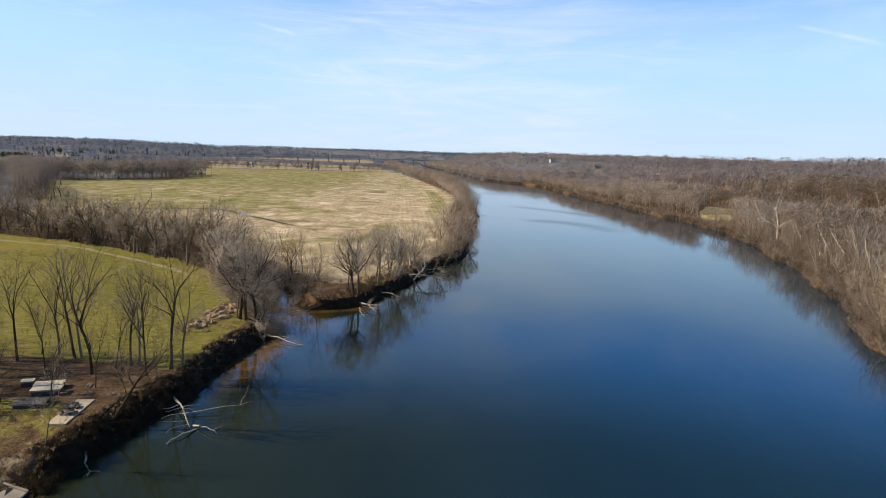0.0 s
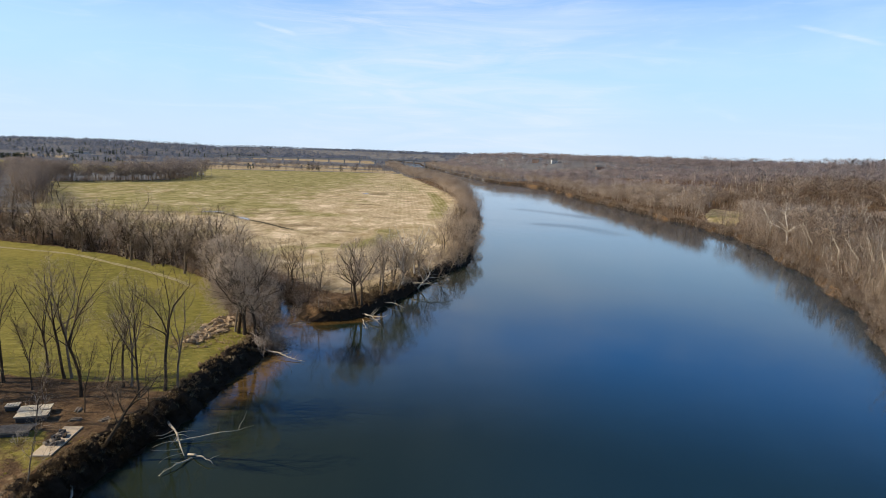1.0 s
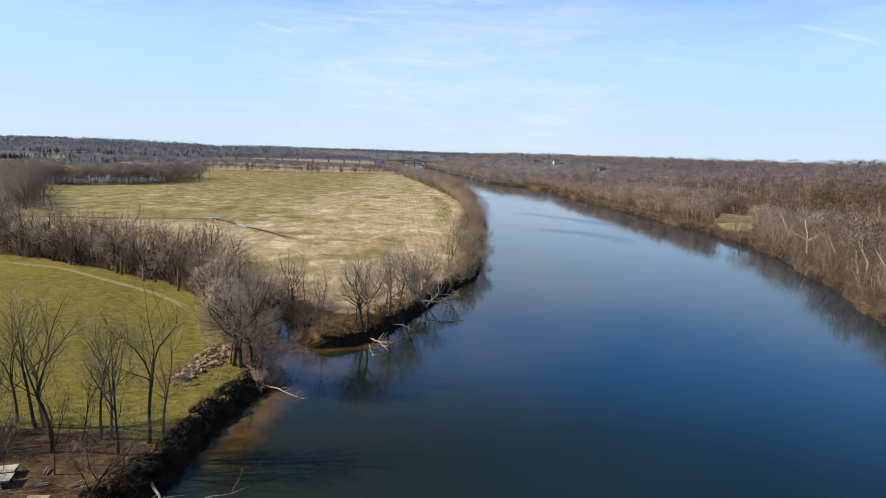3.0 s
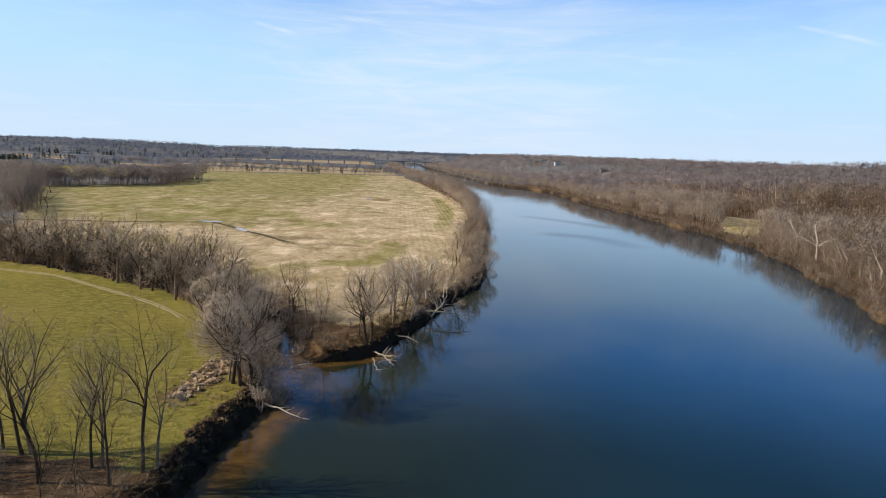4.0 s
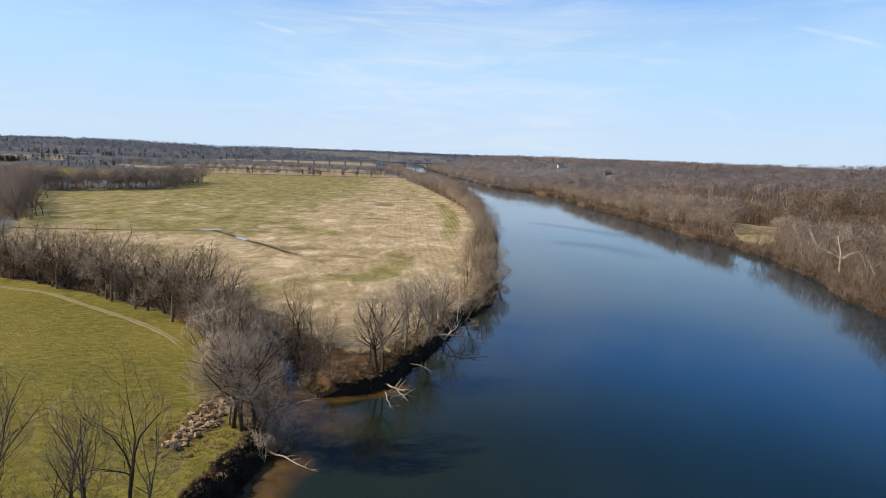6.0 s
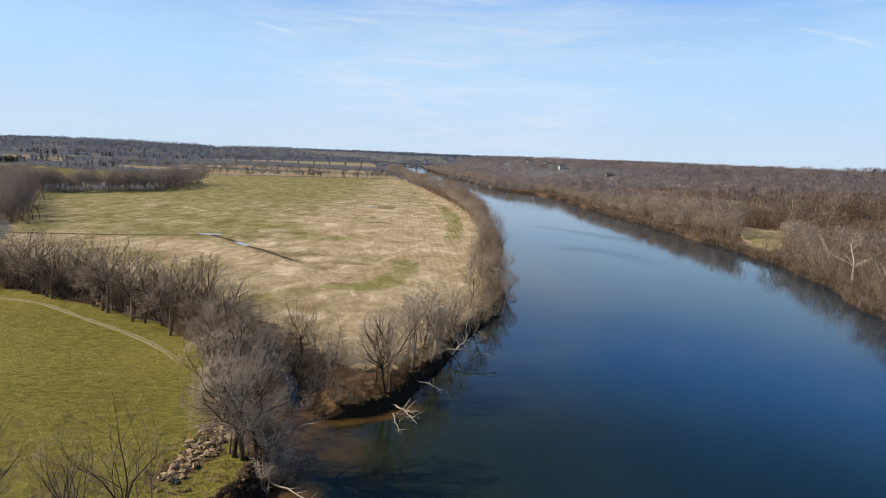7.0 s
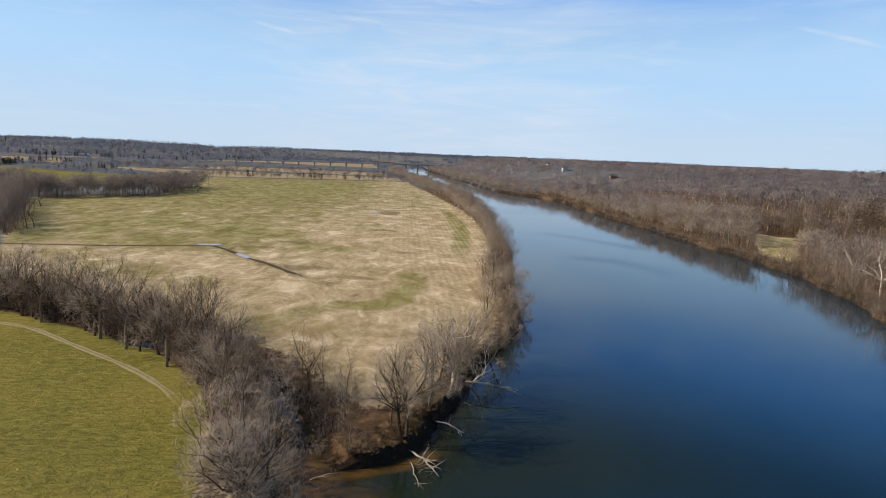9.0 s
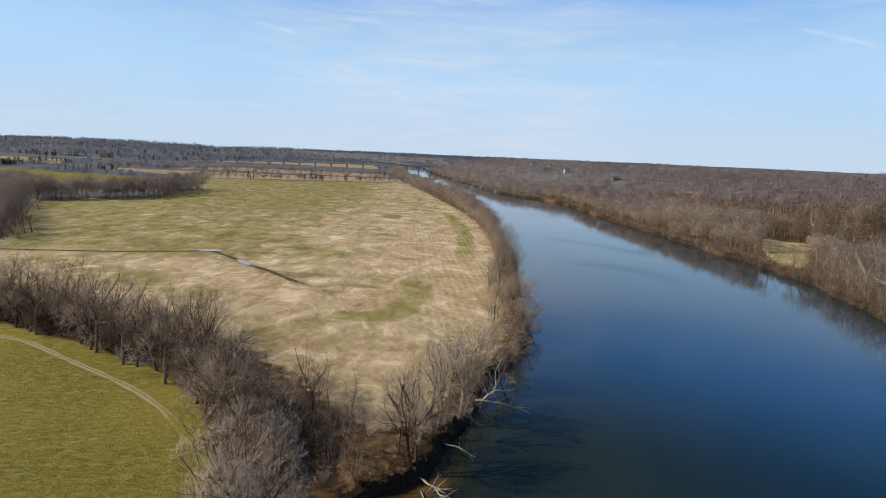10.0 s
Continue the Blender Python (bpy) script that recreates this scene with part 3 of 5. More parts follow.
    for ax, ay, w in ((-172, 592, 6), (-75, 497, 5), (-62, 470, 4), (-130, 345, 7), (-95, 300, 9), (-70, 285, 7), (-120, 365, 8), (-85, 430, 7), (-60, 350, 5)):
        dark = np.maximum(dark, 0.75 * (1 - ease(np.hypot((x - ax) / 2.4, y - ay), w * 0.3, w)))
    colours(ob, "zones", np.stack([meadow, field, np.clip(shaded_mud, 0, 1), far], -1))
    colours(ob, "marks", np.stack([np.clip(green, 0, 1.6), dark, x * 0, rows], -1))
    tagged(ob, "flat river bottomland of winter pasture, straw field and leaf litter", "ground", kind="structure")


RUFFLES = [[(21, 478), (38, 463), (54, 446), (66, 430)], [(30, 379), (44, 375), (54, 365), (62, 346)]]


def build_water():
    off_l = steps((0, 60, 2.5), (60, 300, 20))
    frac = np.concatenate([steps((0, 0.2, 0.012), (0.2, 0.9, 0.03), (0.9, 1.0, 0.02))])[1:-1]
    ys = steps((-600, 50, 30), (50, 260, 1.6), (260, 700, 8), (700, 2800, 40))
    bl, br = bank_left(ys)[:, None], bank_right(ys)[:, None]
    X = np.concatenate([bl - off_l[::-1][None, :], bl + (br - bl) * frac[None, :], br + np.array([[0.0, 3, 6]])], 1)
    Y = np.repeat(ys[:, None], X.shape[1], 1)
    r, c = X.shape
    i = np.arange(r * c).reshape(r, c)
    quads = np.stack([i[:-1, :-1], i[:-1, 1:], i[1:, 1:], i[1:, :-1]], -1).reshape(-1, 4)
    ob = mesh_object("river_water", np.stack([X, Y, X * 0], -1).reshape(-1, 3), quads, mats=[M_WATER], smooth=True)
    x, y = X.ravel(), Y.ravel()
    dl, dr = x - bank_left(y), bank_right(y) - x
    shoal = (1 - ease(dl, 1.0, 7)) * 0.3 + 1.0 * (1 - ease(dl, 3, 11)) * ease(y, 94, 108) * (1 - ease(y, 150, 165)) + 0.40 * (1 - ease(dr, 0, 8))
    ruffle = np.maximum(*(1 - ease(far_from(x, y, ln), 0, 19) for ln in RUFFLES))
    # silt and the view-dependent green of the left water, painted by one mask
    silt_view_mask = (1 - ease(dl, 14, 75)) * (1 - 0.6 * ease(y, 190, 330))
    shoal = np.maximum(shoal, 0.62 * (1 - ease(np.hypot(x + 43, (y - 138) * 1.0), 5, 18)))
    shoal = np.maximum(shoal, 0.9 * (x < bank_left(y) - 0.5))
    colours(ob, "shoal", np.stack([shoal, silt_view_mask, ruffle, shoal * 0 + 1], -1))
    tagged(ob, "wide smooth river, dark green-blue with muddy brown shallows", "river", kind="structure")


build_ground()
build_water()


def ribbon(name, line, half, mat, label, category, across, wear, lift=0.05, step=1.5, blur=5):
    """A narrow strip laid along a line on the ground, a hand's breadth over the turf, worn by the given profile."""
    pts = [Vector((*p, 0)) for p in line]
    mid = []
    for a, b in zip(pts, pts[1:]):
        n = max(2, int((b - a).length / step))
        mid += [a.lerp(b, k / n) for k in range(n)]
    mid = [sum((mid[max(0, min(len(mid) - 1, i + k))] for k in range(-blur, blur + 1)), Vector()) / (2 * blur + 1) for i in range(len(mid))]
    V, tone = [], []
    for i, p in enumerate(mid):
        d = (mid[min(i + 1, len(mid) - 1)] - mid[max(i - 1, 0)]).normalized()
        wide = half * (1 + 0.25 * math.sin(i * 0.7) * math.sin(i * 0.23))
        for a, w in zip(across, wear):
            q = p + Vector((-d.y, d.x, 0)) * a * wide
            V.append((q.x, q.y, float(land(q.x, q.y)) + (lift if w else -0.04)))
            tone.append(w * min(1, i / 12, (len(mid) - 1 - i) / 12))
    k = len(across)
    Q = [(i * k + j, i * k + j + 1, (i + 1) * k + j + 1, (i + 1) * k + j) for i in range(len(mid) - 1) for j in range(k - 1)]
    ob = mesh_object(name, V, Q, mats=[mat], smooth=True, tone=tone)
    tagged(ob, label, category, kind="structure")


ribbon("farm_track", TRACK, 1.0, M_TRACK, "worn two-rut farm track across the pasture", "track", (-1, -0.63, -0.37, 0, 0.37, 0.63, 1), (0.0, 0.85, 0.85, 0.35, 0.85, 0.85, 0.0))
ribbon("field_ditch", DITCH, 1.7, M_WETMUD, "dark wet ditch across the straw field", "ditch", (-1, -0.5, 0, 0.5, 1), (0.0, 1.0, 1.0, 1.0, 0.0), 0.12, 2.0, 2)
for k, ln in enumerate((((-225, 536), (-160, 551), (-100, 560), (-50, 588)), ((-262, 585), (-172, 600), (-62, 668)), ((-360, 742), (-250, 780), (-90, 825)))):
    ribbon("furrow_line", ln, 1.5, M_FURROW, "dark grassy furrow dividing the field", "furrow", (-1, -0.4, 0.4, 1), (0.0, 0.8, 0.8, 0.0), 0.07, 4.0, 2)


# ---- bare winter trees ----
def tube(path, radii, sides):
    """Corners and faces of a tapered stem along a path."""
    V, Q = [], []
    n = len(path)
    for i, (p, r) in enumerate(zip(path, radii)):
        d = (path[min(i + 1, n - 1)] - path[max(i - 1, 0)]).normalized()
        u = d.orthogonal().normalized()
        w = d.cross(u)
        for k in range(sides):
            a = 2 * math.pi * k / sides
            V.append(p + (u * math.cos(a) + w * math.sin(a)) * r)
    for i in range(n - 1):
        for k in range(sides):
            a, b = i * sides + k, i * sides + (k + 1) % sides
            Q.append((a, b, b + sides, a + sides))
    return V, Q


class Growth:
    """Grows one bare tree: a trunk that forks into leaders, each with branches, branchlets and fine twigs."""

    def __init__(self, seed, height, girth, fork, lead, spread, side, n2, n3, sprays, twig_w, up=0.10, wob=0.12, wide=0.4, low=False):
        self.rng = random.Random(seed)
        self.h, self.girth, self.fork, self.lead, self.spread, self.side = height, girth, fork, lead, spread, side
        self.n2, self.n3, self.sprays, self.twig_w, self.up, self.wob, self.low = n2, n3, sprays, twig_w, up, wob, low
        self.stemwood, self.limbwood = ([], []), []
        self.tv, self.tt = [], []
        self.stem()
        # the crown keeps to a rounded outline: what reaches past it is drawn in
        base = height * fork * 0.7
        mid, tall, wide = (height + base) / 2, (height - base) / 2, height * wide
        for group in [self.stemwood[0], self.tv] + [w[0] for w in self.limbwood]:
            for v in group:
                if v.z > base:
                    q = Vector((v.x / wide, v.y / wide, (v.z - mid) / tall if v.z > mid else 0))
                    far = q.length
                    if far > 0.8:
                        k = (0.8 + 0.26 * (1 - math.exp(-(far - 0.8) / 0.35))) / far
                        v.x, v.y = v.x * k, v.y * k
                        if v.z > mid:
                            v.z = mid + (v.z - mid) * k

    def add(self, wood, path, radii, sides):
        V, Q = wood
        v, q = tube(path, radii, sides)
        k = len(V)
        V += v
        Q += [tuple(i + k for i in f) for f in q]

    def line(self, p, d, length, n, wob, up):
        path, ways, g = [p], [d], self.rng.gauss
        for _ in range(n):
            d = (d + Vector((g(0, wob), g(0, wob), g(0, wob * 0.6) + up))).normalized()
            p = p + d * (length / n)
            path.append(p)
            ways.append(d)
        return path, ways

    def off(self, d, angle, around=None):
        u = d.orthogonal().normalized()
        u.rotate(Matrix.Rotation(self.rng.uniform(0, 2 * math.pi) if around is None else around, 3, d))
        return (d * math.cos(angle) + u * math.sin(angle)).normalized()

    def along(self, path, ways, f):
        n = len(path) - 1
        k = min(n - 1, int(f * n))
        return path[k].lerp(path[k + 1], min(1, f * n - k)), ways[k]

    def stem(self):
        u, g = self.rng.uniform, self.girth
        trunk = self.h * self.fork
        path, ways = self.line(Vector((0, 0, -0.4)), Vector((0, 0, 1)), trunk + 0.4, 4, self.wob * 0.35, 0.03)
        self.add(self.stemwood, path, [g * k for k in (1.4, 1.05, 0.96, 0.9, 0.85)], 4 if self.low else 7)
        turn = u(0, 6.28)
        for i in range(self.lead):
            a = turn + 2 * math.pi * i / self.lead + u(-0.5, 0.5)
            tilt = self.spread * u(0.65, 1.25) * (0.3 if i == 0 else 1)
            way = Vector((math.sin(tilt) * math.cos(a), math.sin(tilt) * math.sin(a), math.cos(tilt)))
            self.limb(path[-2].lerp(path[-1], 1 if i == 0 else u(0.2, 1)), way, (self.h - trunk) * u(0.82, 1.05) * (1 + 0.12 * tilt), g * 0.85 * (1 if self.lead == 1 else u(0.6, 0.85)))
        for i in range(self.side):
            q, w = self.along(path, ways, u(0.6, 1))
            self.limb(q, self.off(w, self.spread * u(1.1, 1.6) + 0.2), (self.h - trunk) * u(0.4, 0.62), g * u(0.3, 0.45))

    def limb(self, p, d, length, r):
        n, u = (3 if self.low else 6), self.rng.uniform
        path, ways = self.line(p, d, length, n, self.wob, self.up * 6 / n * 0.6)
        self.limbwood.append(([], []))
        self.add(self.limbwood[-1], path, [r * (0.12 + 0.88 * (1 - i / n) ** 1.25) for i in range(n + 1)], 3 if self.low else 5)
        turn = u(0, 6.28)
        for j in range(self.n2):
            f = 0.16 + 0.84 * (j + u(0, 0.8)) / self.n2
            q, w = self.along(path, ways, f)
            turn += 2.4 + u(-0.5, 0.5)
            self.branch(q, self.off(w, u(0.4, 0.85), turn), length * (0.62 - 0.36 * f) * u(0.75, 1.2), r * (1 - 0.78 * f) * u(0.40, 0.54))
        self.branch(path[-1], ways[-1], length * 0.2, r * 0.2)

    def branch(self, p, d, length, r):
        n, u = (2 if self.low else 3), self.rng.uniform
        r = max(r, 0.016)
        path, ways = self.line(p, d, length, n, self.wob * 1.15, self.up * 0.8)
        if self.low:
            self.blade(path[0], path[1], max(r, 0.03))
            self.blade(path[1], path[2], max(r * 0.7, 0.025))
        else:
            self.add(self.limbwood[-1], path, [r * (1 - 0.7 * i / n) for i in range(n + 1)], 3)
        for j in range(self.n3):
            f = 0.22 + 0.78 * (j + u(0, 0.9)) / self.n3
            q, w = self.along(path, ways, f)
            way = (self.off(w, u(0.35, 0.85)) + Vector((0, 0, self.up))).normalized()
            ln = length * (0.58 - 0.25 * f) * u(0.7, 1.25) + self.h * 0.015
            tip = q + way * ln
            self.blade(q, tip, 0.022 if self.low else max(0.014, r * 0.34))
            for k in range(self.sprays):
                self.spray(q.lerp(tip, (k + u(0.2, 1)) / self.sprays), way)

    def blade(self, a, b, w):
        s = self.off((b - a).normalized(), math.pi / 2) * w
        k = len(self.tv)
        self.tv += [a - s, a + s, b]
        self.tt.append((k, k + 1, k + 2))

    def spray(self, p, d):
        """A twig that forks: slender blades."""
        w, u = self.twig_w, self.rng.uniform
        d = (self.off(d, u(0.15, 0.8)) + Vector((0, 0, self.up))).normalized()
        length = self.h * u(0.040, 0.095)
        tip = p + d * length
        self.blade(p, tip, w)
        for f in (0.35,) if self.low else (0.25, 0.5, 0.7):
            a = p.lerp(tip, f)
            self.blade(a, a + self.off(d, u(0.3, 0.75)) * length * 0.6, w * 0.8)

    def joined(self):
        V, Q = [], []
        for v, q in [self.stemwood] + self.limbwood:
            k = len(V)
            V += v
            Q += [tuple(i + k for i in f) for f in q]
        return V, Q

    def light(self):
        """All of it as triangles of a tree 1 m high."""
        V, Q = self.joined()
        T = [t for a, b, c, e in Q for t in ((a, b, c), (a, c, e))]
        k = len(V)
        T += [(a + k, b + k, c + k) for a, b, c in self.tt]
        return np.array([tuple(v) for v in V + self.tv]) / self.h, np.array(T)


SHAPES = {
    # kind: height, girth, fork, leaders, spread, side limbs, branches, branchlets, twigs, twig width, up, wobble, crown's half width
    "slender": (18, 0.17, 0.38, 3, 0.32, 2, 7, 4, 3, 0.010, 0.07, 0.16, 0.23),
    "broad": (19, 0.27, 0.34, 3, 0.72, 4, 8, 4, 3, 0.019, 0.04, 0.25, 0.37),
    "dome": (17, 0.28, 0.33, 5, 0.66, 2, 9, 6, 4, 0.016, 0.07, 0.19, 0.40),
    "vase": (17, 0.22, 0.30, 3, 0.55, 3, 8, 4, 3, 0.019, 0.05, 0.24, 0.31),
    "gnarled": (22, 0.38, 0.22, 3, 0.80, 2, 7, 4, 3, 0.013, 0.02, 0.32, 0.46),
    "sycamore": (22, 0.42, 0.36, 3, 0.66, 3, 6, 2, 3, 0.012, 0.02, 0.30, 0.42),
    "bank": (14, 0.13, 0.16, 4, 0.66, 2, 5, 4, 4, 0.019, 0.06, 0.19, 0.40),
    "sapling": (9, 0.06, 0.30, 2, 0.28, 2, 6, 3, 3, 0.009, 0.09, 0.14, 0.22),
}
LOOKS = {"grey": (M_BARK, M_TWIG), "dark": (M_DARKBARK, M_TWIG_DARK), "warm": (M_BARK, M_TWIG_WARM), "pale": (M_PALE, M_TWIG_PALE), "smoke": (M_DARKBARK, M_TWIG)}
WORDS = {"slender": "tall slender bare tree", "broad": "broad-crowned bare tree", "vase": "bare tree with rising limbs", "dome": "bare tree with a wide domed crown",
         "gnarled": "large bare tree with crooked limbs", "sycamore": "tall bare sycamore with crooked limbs", "bank": "twiggy bare bank tree", "sapling": "thin bare sapling"}
TONES = {"grey": "grey-brown", "dark": "dark-barked", "warm": "warm brown", "pale": "cream-barked", "smoke": "grey-twigged"}
protos = {}


def hash_of(key):
    return sum((i + 3) * ord(c) for i, c in enumerate(str(key))) % 99991


def tree(kind, tone, variant, x, y, height, turn=0, lean=(0, 0), beside="on the river bottomland", group="", limbs=False):
    """Plants a tree: the first of a sort is grown, the rest are copies of it. limbs: each limb is a part of its own."""
    h0 = SHAPES[kind][0]
    key = (kind, tone, variant, limbs)
    s = height / h0
    m = Matrix.LocRotScale((x, y, float(land(x, y))), Euler((lean[1], lean[0], radians(turn))), (s, s, s))
    if key in protos:
        ob = copy_thing(protos[key], m)
    else:
        g = Growth(hash_of(key), *SHAPES[kind])
        ob = new("tree")
        bark_mat, twig_mat = LOOKS[tone]
        if limbs:
            mesh_object("trunk", *g.stemwood, mats=[bark_mat], parent=ob, smooth=True)
            for wood in g.limbwood:
                mesh_object("limb", *wood, mats=[bark_mat], parent=ob, smooth=True)
        else:
            mesh_object("trunk", *g.joined(), mats=[bark_mat], parent=ob, smooth=True)
        mesh_object("crown", g.tv, None, g.tt, mats=[twig_mat], parent=ob)
        ob.matrix_basis = m
        protos[key] = ob
    return tagged(ob, TONES[tone] + " " + WORDS[kind] + " " + beside, "tree", group)


rng = random.Random(11)


def plant(rows, beside, group):
    for kind, tone, v, x, y, h, turn, lean in rows:
        tree(kind, tone, v, x, y, h, turn, lean, beside, group, True)


# the row of slender trees on the near bank
plant((
    ("slender", "dark", 0, -75, 98, 19, 10, (0, 0)), ("sapling", "dark", 0, -74, 102, 12, 80, (0, 0)), ("slender", "dark", 1, -71, 102, 18.5, 120, (-0.10, 0)),
    ("slender", "dark", 2, -67.6, 101, 21, 40, (-0.06, 0)), ("slender", "grey", 0, -66.6, 101.3, 19.5, 200, (0.05, 0)), ("slender", "dark", 3, -60.8, 95, 21.5, 15, (0.0, 0)),
    ("sapling", "dark", 1, -62, 97, 12, 0, (0, 0)), ("sapling", "dark", 2, -59, 98, 14, 50, (0.14, 0)), ("slender", "dark", 4, -57, 99, 18, 140, (-0.05, 0)),
    ("slender", "grey", 1, -56, 99.4, 18, 300, (0.08, 0)), ("slender", "dark", 5, -52.6, 95.5, 17, 70, (0, 0)), ("slender", "dark", 2, -50.6, 99, 20, 250, (0.0, 0))), "on the near bank", "bank row")
plant((
    ("slender", "grey", 3, -49.2, 100, 17, 95, (0.10, 0)), ("vase", "dark", 5, -50, 83.5, 16, 20, (0.58, 0)), ("sapling", "grey", 3, -51.6, 72.6, 11, 0, (0.24, 0)),
    ("sapling", "dark", 1, -79, 96, 13, 33, (0, 0)), ("slender", "dark", 5, -83, 99, 18, 210, (0, 0)), ("sapling", "grey", 2, -64, 92, 8, 5, (0, 0)),
    ("slender", "dark", 4, -88, 96, 19, 50, (0, 0)), ("vase", "dark", 1, -92, 88, 18, 10, (0, 0)), ("broad", "dark", 3, -97, 93, 19, 90, (0, 0)),
    ("broad", "dark", 3, -84, 84, 15, 190, (0, 0)), ("vase", "dark", 1, -101, 84, 19, 240, (0, 0)), ("broad", "dark", 3, -90, 101, 17, 300, (0, 0))), "on the near bank", "bank row")
plant((
    ("sapling", "dark", 2, -76, 91, 10, 120, (0, 0)), ("sapling", "dark", 0, -69, 96, 11, 170, (0, 0)), ("vase", "dark", 1, -66, 83.5, 9, 40, (0.05, 0)),
    ("vase", "dark", 5, -71.5, 80, 12, 140, (0, 0)), ("vase", "dark", 1, -76, 84, 14, 250, (0, 0)), ("sapling", "dark", 2, -60.5, 85.5, 8, 30, (0.1, 0)),
    ("sapling", "dark", 0, -57, 90, 9, 75, (0, 0)), ("sapling", "dark", 1, -54.5, 92.5, 8, 220, (0.1, 0)),
    ("broad", "dark", 0, -82, 90, 18, 15, (0, 0)), ("broad", "dark", 1, -80, 81, 17, 115, (0, 0)), ("broad", "dark", 2, -93, 80, 19, 215, (0, 0)), ("broad", "dark", 0, -86, 94, 18, 275, (0, 0)),
    ("vase", "dark", 5, -78, 87, 15, 65, (0, 0)), ("broad", "dark", 3, -76, 94.5, 14, 165, (0, 0))), "on the near bank", "bank row")

# the great trees at the creek mouth
plant((
    ("dome", "smoke", 0, -50.0, 128, 21, 0, (-0.05, 0)), ("dome", "smoke", 1, -51.6, 128.6, 18.5, 130, (-0.28, 0)), ("dome", "smoke", 2, -48.6, 129.4, 18, 240, (0.24, -0.06)),
    ("vase", "grey", 0, -52.6, 129.5, 14, 60, (-0.06, 0.0)), ("vase", "grey", 1, -47.6, 128.2, 12, 15, (0.42, 0.1)), ("bank", "grey", 0, -57, 139, 12, 90, (0, 0)),
    ("bank", "grey", 1, -55, 146, 13, 10, (0.1, 0)), ("bank", "grey", 2, -60, 151, 14, 190, (0, 0)), ("bank", "grey", 3, -58.5, 160, 14, 77, (0.1, 0)),
    ("bank", "grey", 0, -63, 165, 15, 260, (0, 0)), ("bank", "smoke", 1, -46.2, 129.6, 8, 200, (0.2, 0)), ("bank", "smoke", 2, -47.6, 133, 7.5, 40, (0.15, 0)), ("bank", "smoke", 0, -50.5, 138, 8, 310, (0, 0))), "at the creek mouth", "creek mouth trees")

# the trees on the point
plant((
    ("dome", "smoke", 3, -34.4, 158, 17, 0, (-0.06, 0)), ("dome", "smoke", 1, -33.6, 158.8, 15.5, 100, (0.24, 0)), ("sapling", "dark", 0, -37, 162, 13, 30, (0, 0)),
    ("sapling", "grey", 1, -33, 166, 12, 200, (0, 0)), ("sapling", "grey", 6, -42.2, 151.4, 14.5, 60, (0.02, 0)), ("bank", "warm", 1, -41.0, 151.2, 4.5, 60, (0.2, 0)), ("bank", "warm", 2, -43.6, 152.6, 5.5, 160, (0, 0)), ("bank", "dark", 0, -46.0, 157.0, 6.0, 220, (0, 0)), ("vase", "dark", 4, -55.5, 174.5, 15, 150, (0, 0)),
    ("sapling", "grey", 2, -49.5, 167, 12, 250, (0, 0)), ("slender", "grey", 4, -58, 171, 13, 20, (0, 0)), ("dome", "grey", 0, -31, 172, 16, 330, (0.1, 0)),
    ("dome", "warm", 2, -27.5, 178, 14, 30, (0.25, 0)), ("dome", "grey", 3, -33, 181, 14, 230, (0, 0)), ("dome", "warm", 0, -23.5, 196, 13, 130, (0.3, 0))), "on the point", "point trees")
plant((
    ("dome", "warm", 2, -19, 207, 13, 300, (0.35, 0)), ("dome", "warm", 0, -16, 219, 13, 10, (0.4, 0)), ("dome", "warm", 2, -12.5, 229, 12, 190, (0.45, 0)),
    ("bank", "grey", 2, -29, 180, 16, 210, (0.12, 0)), ("sycamore", "pale", 0, -27.0, 183.5, 19, 40, (-0.06, 0)), ("gnarled", "pale", 1, -23.5, 190, 13, 10, (0.5, 0)),
    ("dome", "grey", 3, -37.5, 166, 12, 200, (-0.1, 0)), ("dome", "dark", 1, -30, 186, 14, 80, (0.12, 0)), ("dome", "warm", 0, -25.5, 192, 12, 150, (0.45, 0)),
    ("sycamore", "pale", 2, -25.5, 199, 16, 75, (0.05, 0)), ("dome", "warm", 0, -11.5, 236, 12, 60, (0.5, 0)), ("dome", "warm", 1, -10.5, 243, 12, 200, (0.45, 0))), "on the point", "point trees")
plant((
    ("dome", "warm", 2, -9.5, 254, 12.5, 310, (0.4, 0)), ("bank", "grey", 3, -31, 191, 15, 120, (0, 0)), ("bank", "warm", 0, -24.5, 199, 15, 20, (0.15, 0)),
    ("bank", "grey", 1, -29, 203, 14, 320, (0, 0)), ("bank", "warm", 1, -20.5, 212, 14, 75, (0.25, 0)), ("bank", "grey", 0, -26, 216, 14, 175, (0, 0)),
    ("bank", "warm", 2, -15.5, 226, 13, 45, (0.35, 0)), ("bank", "dark", 2, -12.5, 234, 10, 145, (0.6, 0)), ("bank", "warm", 3, -20, 231, 14, 260, (0.1, 0))), "on the point", "point trees")

thicket = 0
while thicket < 17:
    x, y = rng.uniform(-64, -45), rng.uniform(157, 182)
    if far_from(x, y, CREEK) < 2.8 or x > -39 - (y - 150) * 0.25:
        continue
    kind = rng.choice(("sapling", "slender", "sapling", "bank"))
    tree(kind, rng.choice(("dark", "warm", "grey")), rng.randrange(3), x, y, rng.uniform(9, 14) if kind != "bank" else rng.uniform(6, 9), rng.uniform(0, 360), (rng.uniform(-0.1, 0.1), 0), "in the thicket by the creek", "creek thicket")
    thicket += 1

